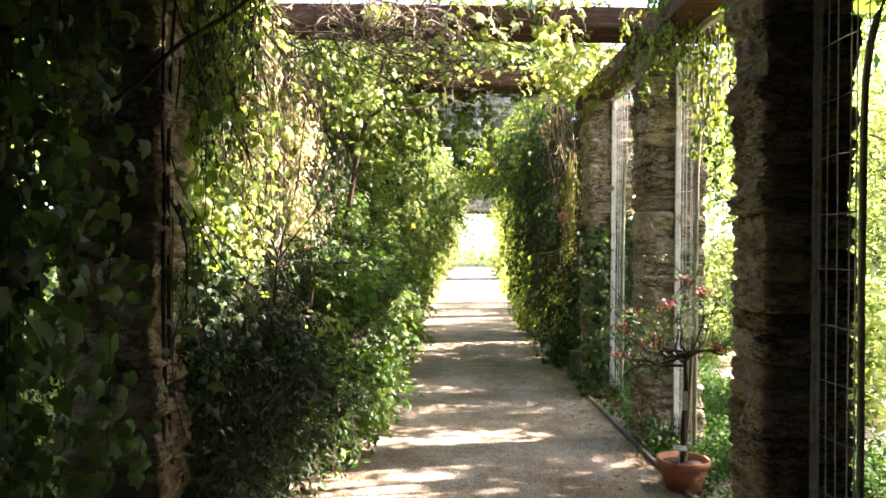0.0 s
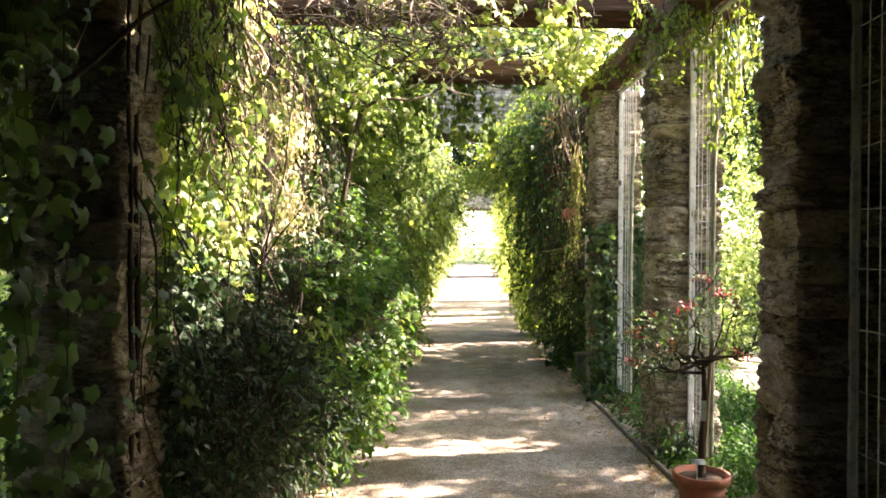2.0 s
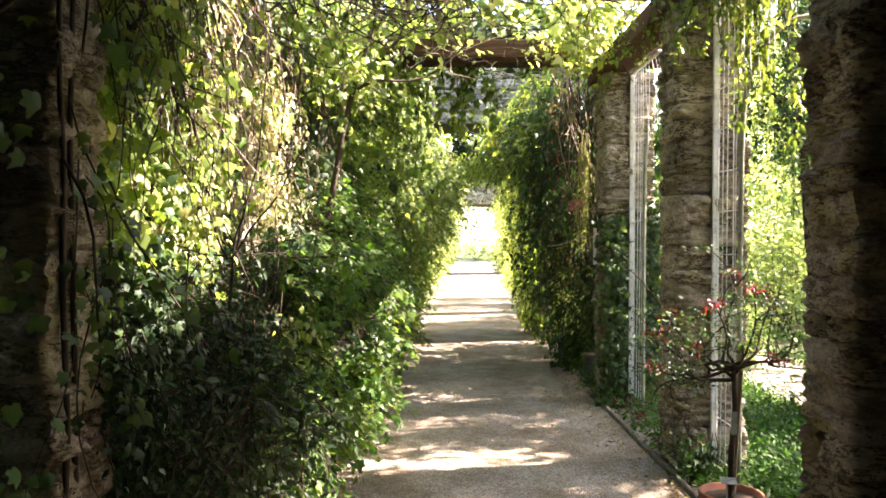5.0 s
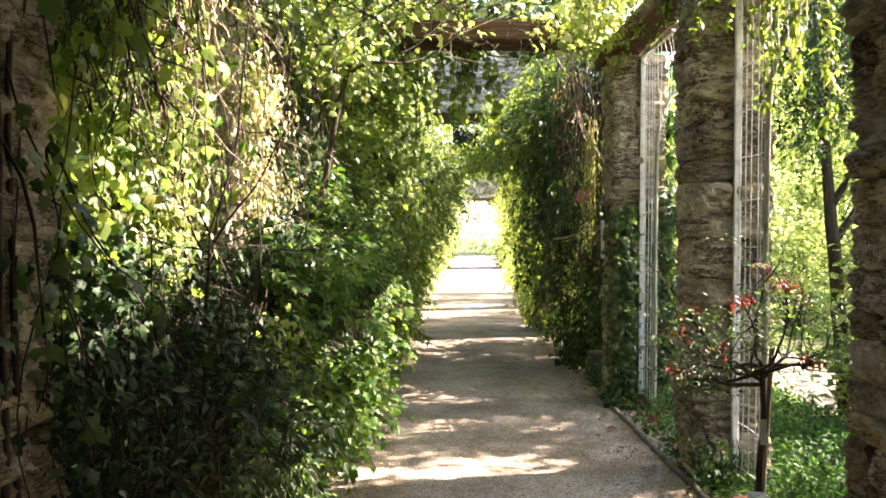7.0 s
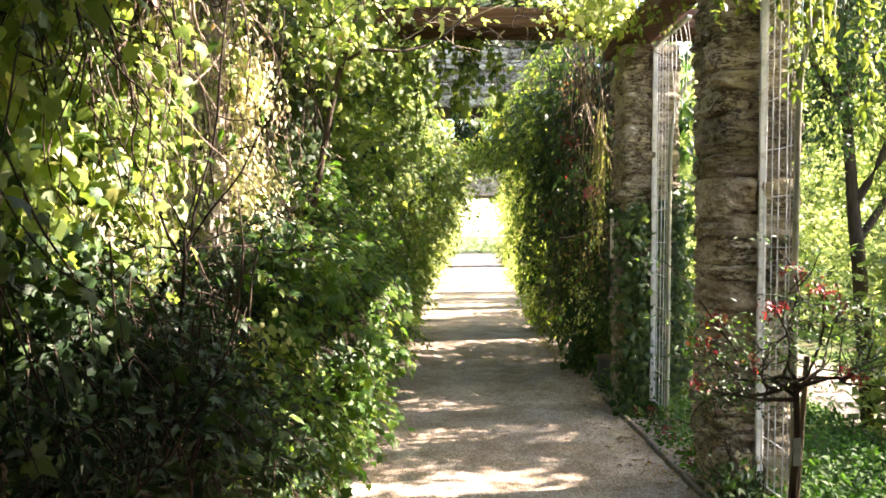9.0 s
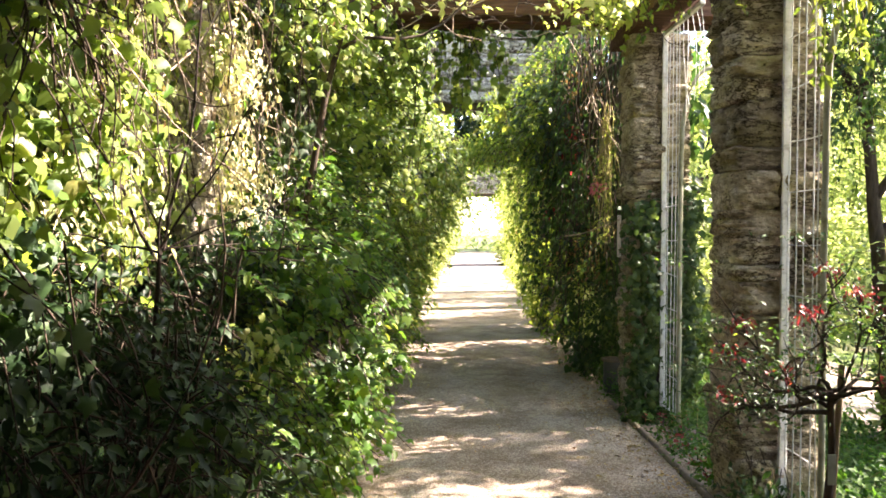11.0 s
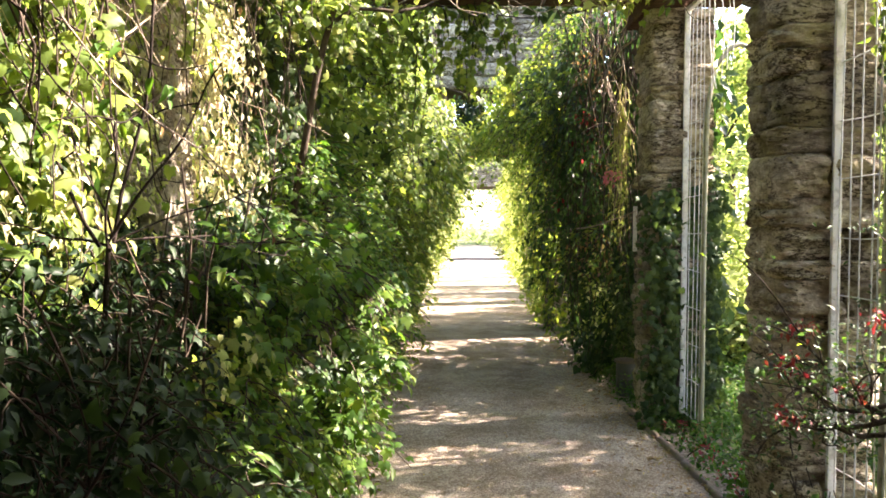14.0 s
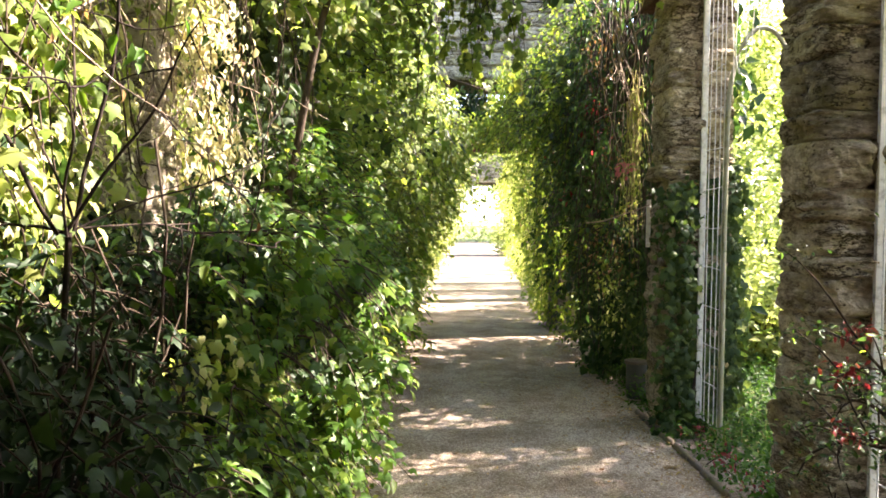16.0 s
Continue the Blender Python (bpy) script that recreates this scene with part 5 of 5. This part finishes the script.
x = np.where(side < 0.5, 1.66 - np.abs(rng.normal(0, 0.22, n)), np.where(side < 0.85, -0.75 + np.abs(rng.normal(0, 0.22, n)), rng.uniform(-0.5, 1.5, n)))
P = np.stack([x, 2.9 + 9.0 * rng.uniform(0, 1, n) ** 1.4, rng.uniform(0.018, 0.03, n)], 1)
leaves("fallen_leaves", P, (0, 0, 2.2), 0.0, 0.028, OVAL, DRY_LEAF, v, "brown and yellow fallen leaves", 0.4)

# bed of low plants on the open side
v = root("ground_cover", "low bright green ground cover plants along the path edge", "ground cover", kind="stuff", at=(2.4, 5, 0))
bed = lambda x, y, z: (x > 1.95 - 0.27 * (y > 5.5)) | (z < 0.05)
leaves("foliage", clumps(8500, ((1.72, 3.4), (3.3, 6.0), (0.0, 0.2)), 14, 0.05, bed), (0, -0.3, 1.0), 0.5, 0.042, OVAL, BED_LEAF, v)
leaves("far_foliage", clumps(7000, ((1.72, 3.4), (5.7, 10.0), (0.0, 0.2)), 14, 0.06), (0, -0.3, 1.0), 0.5, 0.04, OVAL, BED_LEAF, v)
leaves("low_foliage", clumps(15000, ((1.68, 3.3), (3.3, 10.0), (0.0, 0.12)), 18, 0.06), (0, -0.3, 1.0), 0.5, 0.036, SMALL, BED_LEAF, v)
A = scatter(300, ((1.75, 3.2), (3.6, 8.0), (0.0, 0.05)), lambda x, y, z: (x > 2.0) | (y > 5.75))
lines, P, T = sprays(A, np.tile((0.0, -0.2, 1.0), (len(A), 1)), (0.10, 0.24), 0.3, 0.016, 0.35)
tubes("sprig_tangle", lines, STRAW, v, 3)
leaves("sprig_foliage", P, (0, -0.3, 1.0), 0.2, 0.034, OVAL, BED_LEAF, v, "upright leafy sprigs", 0.5, T)
v = root("seedling_patch", "red-leaved seedlings among the ground cover beside a pillar", "seedlings", kind="stuff", at=(1.8, 6.2, 0))
lines, P, T = sprays(scatter(34, ((1.72, 2.0), (5.75, 7.2), (0.0, 0.02))), np.tile((-0.2, -0.2, 1.0), (34, 1)), (0.08, 0.2), 0.3, 0.028, 0.35)
tubes("sprig_tangle", lines, BARK, v, 3)
leaves("red_leaves", P, (0, -0.5, 0.8), 0.3, 0.034, OVAL, RED_LEAF, v, "small red leaves", 0.5, T)

v = vine("dark low creeper round the foot of a stone pillar", at=(1.8, 5.2, 0))
tubes("stem_tangle", [(wander((rng.uniform(1.68, 2.0), 5.22, 0), (rng.uniform(1.68, 2.0), 5.24, rng.uniform(0.15, 0.4)), 6, 0.05), 0.003) for _ in range(14)], BARK, v, 4)
leaves("foliage", clumps(420, ((1.66, 2.0), (5.1, 5.26), (0.0, 0.32)), 9, 0.045, lambda x, y, z: z < 0.34 - 0.5 * (x - 1.66)), (-0.2, -0.8, 0.5), 1.1, 0.042, OVAL, DEEP_GREEN_SHADE_LEAF, v)

# ---- potted tree ----
def potted_tree(cx, cy):
    pot = root("flower_pot", "round terracotta pot with a small red-leaved tree at the path edge", "flower pot", at=(cx, cy, 0))
    body = part("body", lathe_bm([(0.105, 0.012), (0.11, 0.014), (0.148, 0.162)], (cx, cy, 0)), TERRACOTTA, pot, "", True)
    part("rim", lathe_bm([(0.146, 0.1595), (0.164, 0.1625), (0.167, 0.201), (0.163, 0.208), (0.146, 0.206), (0.14, 0.171)], (cx, cy, 0)), TERRACOTTA, body, "", True)
    part("soil", lathe_bm([(0.13, 0.156), (0.139, 0.176), (0.05, 0.183)], (cx, cy, 0)), POT_SOIL, pot, "dark potting soil")
    tree = root("small_tree", "small bare-stemmed tree with red and green leaves in a pot", "tree", at=(cx, cy, 0.18))
    fork = np.array((cx + 0.005, cy, 0.86))
    tubes("trunk", [(wander((cx - 0.012, cy, 0.178), fork, 12, 0.022), np.linspace(0.02, 0.013, 12))], BARK, tree, 8)
    tubes("stake", [(np.array([(cx + 0.02, cy + .03, 0.178), (cx + 0.065, cy + 0.03, 0.98)]), 0.012)], CANE, tree, 6, "thin wooden stake")
    tips = [(-0.40, 0.0, 1.03), (-0.30, 0.1, 1.14), (-0.14, -0.1, 1.2), (0.02, 0.05, 1.36), (0.12, 0.0, 1.28), (0.32, -0.05, 1.1), (0.22, 0.05, 1.2), (0.2, -0.1, 0.93), (-0.44, -0.08, 0.88), (-0.24, -0.12, 0.98), (-0.28, 0.5, 0.56)]
    lines, ends, red = [], [], []
    for dx, dy, z in tips:
        tip = np.array((cx + dx, cy + dy, z))
        elbow = fork + (tip - fork) * np.array((0.6, 0.6, 0.25)) + rng.normal(0, 0.02, 3)
        a = np.concatenate([wander(fork - np.array((0, 0, rng.uniform(-0.02, 0.08))), elbow, 6, 0.03), wander(elbow, tip, 6, 0.03)[1:]])
        lines.append((a, np.linspace(0.011, 0.003, 11)))
        for _ in range(8):
            s = a[rng.integers(4, 11)]
            e = s + rng.normal(0, 0.09, 3) + np.array((dx * 0.25, 0, 0.03))
            lines.append((wander(s, e, 6, 0.03), np.linspace(0.004, 0.0015, 6)))
            ends.append(e)
        if rng.uniform() < 0.75:
            red.append(tip)
    tubes("branchwork", lines, BARK, tree)
    ends = np.array(ends)
    G = ends[rng.integers(0, len(ends), 2700)] + rng.normal(0, 1, (2700, 3)) * np.array((0.075, 0.075, 0.012))
    leaves("crown", G[:2350], (0, -0.3, 1), 0.3, 0.021, OVAL, DEEP_GREEN_SHADE_LEAF, tree)
    leaves("light_crown", G[2350:], (0, -0.3, 1), 0.3, 0.021, OVAL, GLOSSY_LEAF, tree, "lighter green leaves")
    red = np.array(red)
    R = red[rng.integers(0, len(red), 360)] + rng.normal(0, 1, (360, 3)) * np.array((0.03, 0.03, 0.018))
    leaves("red_leaves", R, (0, -0.7, 0.5), 0.8, 0.022, OVAL, RED_LEAF, tree, "red leaves")

    sign = root("plant_label", "small grey-green plant label on a stake in a pot", "plant label", at=(cx - 0.04, cy - 0.05, 0.156))
    tubes("stake", [(np.array([(cx - 0.045, cy - 0.05, 0.156), (cx - 0.045, cy - 0.055, 0.28)]), 0.004)], TAG_GREY, sign, 6)
    plate = box_bm(-0.042, 0.042, -0.002, 0.002, -0.02, 0.02, 0.001)
    bmesh.ops.transform(plate, matrix=pose(cx - 0.045, cy - 0.07, 0.29, -50, 4, 0), verts=plate.verts[:])
    plate = part("plate", plate, TAG_GREY, sign)
    for k in range(3):
        bar = box_bm(-0.032, 0.032 - 0.018 * k, -0.0035, -0.0022, 0.008 - k * 0.010, 0.012 - k * 0.010)
        bmesh.ops.transform(bar, matrix=pose(cx - 0.045, cy - 0.07, 0.29, -50, 4, 0), verts=bar.verts[:])
        part("print_line", bar, TAG_INK, plate, "dark print")
    tag = root("trunk_tag", "narrow grey tag tied to the stem of a small tree", "plant tag", at=(cx, cy - 0.036, 0.6))
    part("plate", box_bm(cx - 0.02, cx + 0.012, cy - 0.038, cy - 0.034, 0.52, 0.64, 0.001), TAG_GREY, tag)


potted_tree(1.668, 4.36)

# ---- bollard and stake in the creepers ----
bo = root("bollard", "short dark bollard with a weathered cap among creepers", "bollard", at=(1.78, 8.4, 0))
post = part("body", lathe_bm([(0.085, 0.0), (0.085, 0.30)], (1.78, 8.4, 0), 24), DARK_METAL, bo)
part("cap", lathe_bm([(0.10, 0.301), (0.10, 0.325), (0.06, 0.335)], (1.78, 8.4, 0), 24), EDGE_STONE, post, "brown weathered cap")
st = root("white_stake", "short white wooden stake hung in front of creepers", "stake", at=(1.67, 7.8, 1.3))
part("board", box_bm(1.668, 1.70, 7.80, 7.815, 1.30, 1.66, 0.003), WHITE_PAINT, st)


# ---- trees and shrubs outside ----
def tree(x, y, h, r, n, leaf=0.16, label="sunlit garden tree with a loose green crown", lean=0.0):
    t = root("tree", label, "tree", "garden trees", at=(x, y, 0))
    top = np.array((x + lean, y, h * 0.55))
    lines = [(wander((x, y, -0.05), top, 10, 0.12), np.linspace(0.035 * h ** 0.8, 0.02 * h ** 0.7, 10))]
    ends = []
    for _ in range(11):
        e = top + rng.normal(0, 1, 3) * np.array((r * .55, r * .55, r * .4)) + np.array((0, 0, h * 0.15))
        lines.append((wander(top - np.array((0, 0, rng.uniform(0, h * .2))), e, 8, 0.15), np.linspace(0.035, 0.008, 8)))
        ends.append(e)
    tubes("trunk", lines, BARK, t, 7)
    k = 70
    C = np.array(ends)[rng.integers(0, len(ends), k)] + rng.normal(0, r * 0.32, (k, 3))
    C[:, 2] = np.maximum(C[:, 2], h * 0.28)
    leaves("crown", C[rng.integers(0, k, n)] + rng.normal(0, r * 0.13, (n, 3)), (0, 0, 1), 0.6, leaf, SMALL, TREE_LEAF, t, "", 0.9)
    return t


def bush(x, y, r, h, n, leaf=0.09, mat=TREE_LEAF, label="sunny green garden bush"):
    t = root("bush", label, "bush", "garden bushes", at=(x, y, 0))
    tubes("stem_tangle", [(wander((x + rng.normal(0, .1), y + rng.normal(0, .1), 0), (x + rng.normal(0, r * .5), y + rng.normal(0, r * .5), h * rng.uniform(.5, .95)), 7, 0.08), np.linspace(0.015, 0.004, 7)) for _ in range(10)], BARK, t, 5)
    leaves("crown", clumps(n, ((x - r, x + r), (y - r, y + r), (0.05, h)), 40, 0.14, lambda a, b, c: ((a - x) / r) ** 2 + ((b - y) / r) ** 2 + ((c / h - 0.4) / 0.65) ** 2 < 1), (0, -0.2, 1), 0.6, leaf, SMALL, mat, t)


# Tree out of view, added so that its crown dapples path and pergola.
big = root("tree", "unseen large spreading tree added to dapple the pergola with shade", "tree", "garden trees", at=(11.0, 3.0, 0))
top = np.array((9.4, 4.0, 4.8))
tubes("trunk", [(wander((11.0, 3.0, -0.05), top, 10, 0.15), np.linspace(0.32, 0.2, 10))], BARK, big, 10)
for k in range(12):
    e = np.array((rng.uniform(5.8, 10.5), rng.uniform(-1.5, 11.5), rng.uniform(5.2, 6.6)))
    tubes("limb", [(wander(top, e, 10, 0.25), np.linspace(0.11, 0.02, 10))], BARK, big, 6)
leaves("crown", clumps(8000, ((7.2, 10.8), (-4.0, 13.0), (5.4, 7.2)), 40, 0.22), (0, 0, 1), 0.6, 0.15, SMALL, TREE_LEAF, big, "", 0.9)
# Lower clumps sit on the sun's rays to shade chosen stretches of path.
leaves("lower_crown", clumps(10000, ((5.3, 7.3), (-2.0, 13.0), (4.7, 5.8)), 120, 0.25), (0, 0, 1), 0.6, 0.15, SMALL, TREE_LEAF, big, "", 0.9)
leaves("inner_crown", clumps(950, ((6.8, 7.4), (6.9, 8.3), (4.9, 5.4)), 50, 0.18), (0, 0, 1), 0.6, 0.15, SMALL, TREE_LEAF, big, "", 0.9)
leaves("middle_crown", clumps(1000, ((5.6, 7.3), (5.5, 6.5), (4.8, 5.6)), 75, 0.2), (0, 0, 1), 0.6, 0.15, SMALL, TREE_LEAF, big, "", 0.9)
near = root("tree", "dark-stemmed garden tree leaning beside the pergola with drooping leaves", "tree", "garden trees", at=(3.56, 7.0, 0))
bole = np.array([(3.56, 7.0, -0.03), (3.50, 7.0, 0.7), (3.45, 7.0, 1.3), (3.41, 7.0, 1.62), (3.39, 7.0, 1.85), (3.35, 7.0, 2.3), (3.28, 7.0, 2.9), (3.2, 7.0, 3.6)])
tubes("trunk", [(bole, (0.066, 0.06, 0.055, 0.05, 0.045, 0.04, 0.032, 0.02))], BARK, near, 9)
hang_at = []
for a, b in (((3.43, 7.0, 1.45), (4.1, 7.1, 2.7)), ((3.33, 7.0, 2.4), (2.95, 6.9, 3.3)), ((3.3, 7.0, 2.5), (3.7, 7.2, 3.5)), ((3.24, 7.0, 3.1), (3.1, 6.6, 3.9)), ((3.40, 7.0, 1.75), (3.8, 6.8, 3.2))):
    line = wander(a, b, 9, 0.08)
    tubes("limb", [(line, np.linspace(0.035, 0.010, 9))], BARK, near, 7)
    hang_at.append(line[3:])
hang_at = np.concatenate(hang_at)
A = hang_at[rng.integers(0, len(hang_at), 130)] + rng.normal(0, 0.12, (130, 3))
lines, P, T = sprays(A, rng.normal(0, 0.7, (130, 3)) + np.array((0, -0.2, 0.1)), (0.3, 0.7), 1.2, 0.017, 0.2)
tubes("twig_tangle", lines, BARK, near, 3)
leaves("crown", P, (0, -0.3, 0.9), 0.9, 0.05, OVAL, SHRUB_LEAF, near, "", 0.6, T)
A = scatter(70, ((3.12, 3.5), (6.8, 7.2), (2.45, 3.6)))
lines, P, T = sprays(A, rng.normal(0, 0.6, (70, 3)) + np.array((0, -0.2, -0.1)), (0.2, 0.5), 1.4, 0.016, 0.15)
tubes("drooping_twig_tangle", lines, BARK, near, 3)
leaves("drooping_foliage", P, (0, -0.3, 0.9), 0.9, 0.05, OVAL, DEEP_GREEN_SHADE_LEAF, near, "dark drooping leaves", 0.6, T)

tree(4.7, 14.4, 5.4, 1.4, 6500, 0.115, "slim sunlit garden tree with small yellow-green leaves")
tree(6.9, 19.0, 6.5, 1.6, 7000, 0.13, "slim sunlit garden tree with small yellow-green leaves")
for x, y, h, r in ((13.5, 9, 6, 2.6), (11.5, 17, 7, 3.0), (16, 22, 9, 4), (14.5, 27, 7, 3), (18, 13, 9, 4), (17, 36, 9, 4), (24, 30, 11, 5), (13, 21, 6, 2.6), (14, 15, 7, 3)):
    tree(x, y, h, r, 9000, 0.15)
for x, y, r, h in ((4.2, 13.5, 0.9, 1.5), (6.8, 9.5, 1.0, 1.4), (5.2, 17, 1.2, 2.4), (8.5, 12.5, 1.4, 2.6), (6.4, 20, 1.2, 2.0), (3.5, 9.9, 0.6, 0.9), (3.75, 6.5, 0.42, 1.55), (3.6, 11.4, 0.8, 2.7), (7.2, 15.5, 1.5, 3.0), (10.5, 18, 1.8, 3.4), (6.0, 13.0, 1.1, 2.0), (11, 13, 1.8, 3.2), (11, 26, 2.2, 3.0)):
    bush(x, y, r, h, 4500, 0.10)
tree(11.5, 24.0, 9, 3.0, 14000, 0.15, "tall garden tree with a light airy crown")
for x, y, h, r in ((-6, 6, 6, 2.4), (-7, 12, 7, 3), (-5.5, 18, 6, 2.5), (-9, 2, 7, 3), (-6, 27, 8, 3)):
    tree(x, y, h, r, 6000, 0.18)
for x, y, r, h in ((-3.4, 4.5, 0.9, 1.7), (-3.6, 7.5, 1.0, 2.0), (-3.3, 10.5, 1.0, 2.2)):
    bush(x, y, r, h, 4000)
for x, y, h, r in ((-2, 62, 9, 4), (8.0, 72, 10, 4.5), (9, 60, 10, 4), (-9, 58, 10, 4.5), (12.5, 100, 13, 6), (15, 66, 11, 5)):
    tree(x, y, h, r, 6000, 0.32, "pale sunlit tree beyond the end of the path")
for dx, y, r, h in ((1.9, 36, 0.9, 1.5), (-1.9, 36, 0.9, 1.5), (2.2, 42, 1.1, 1.6), (-2.2, 43, 1.1, 1.6), (2.3, 50, 1.4, 1.8), (-2.3, 51, 1.4, 1.8), (0.2, 63, 2.4, 2.0), (3.4, 61, 1.8, 2.4), (-3.2, 61, 1.8, 2.4)):
    bush(0.35 + veer(y) + dx, y, r, h, 3000, 0.12)

woods = root("far_woods", "distant sunlit woods with loose yellow-green crowns", "woods", kind="stuff", at=(20, 24, 0))
tubes("trunk_tangle", [(wander((rng.uniform(13, 26), rng.uniform(24, 34), 0), (rng.uniform(13, 26), rng.uniform(24, 34), 7), 7, 0.3), np.linspace(0.14, 0.05, 7)) for _ in range(16)], BARK, woods, 6)
leaves("crown", clumps(12000, ((12, 27), (26, 36), (0.2, 10)), 60, 0.5), (-0.3, -0.6, 0.7), 0.6, 0.32, SMALL, TREE_LEAF, woods, "", 0.8)
leaves("near_crown", clumps(6000, ((17, 24), (8, 24), (0.2, 8)), 60, 0.5), (-0.3, -0.6, 0.7), 0.6, 0.28, SMALL, TREE_LEAF, woods, "", 0.8)

# ---- pieces of the path edging ----
y = 2.0
EDGE_BLOCK = stone_block(77, 1)
EDGE_BLOCK.materials.append(EDGE_STONE)
while y < 7.7:
    L = rng.uniform(0.35, 0.6)
    ob = new("edging_stone", EDGE_BLOCK)
    ob.location = (1.645 + rng.normal(0, 0.004), y + L / 2, 0.012)
    ob.scale = (0.04, L - 0.006, 0.06)
    ob.rotation_euler = (0, 0, radians(rng.normal(0, 0.6)))
    hang(ob, edging)
    y += L
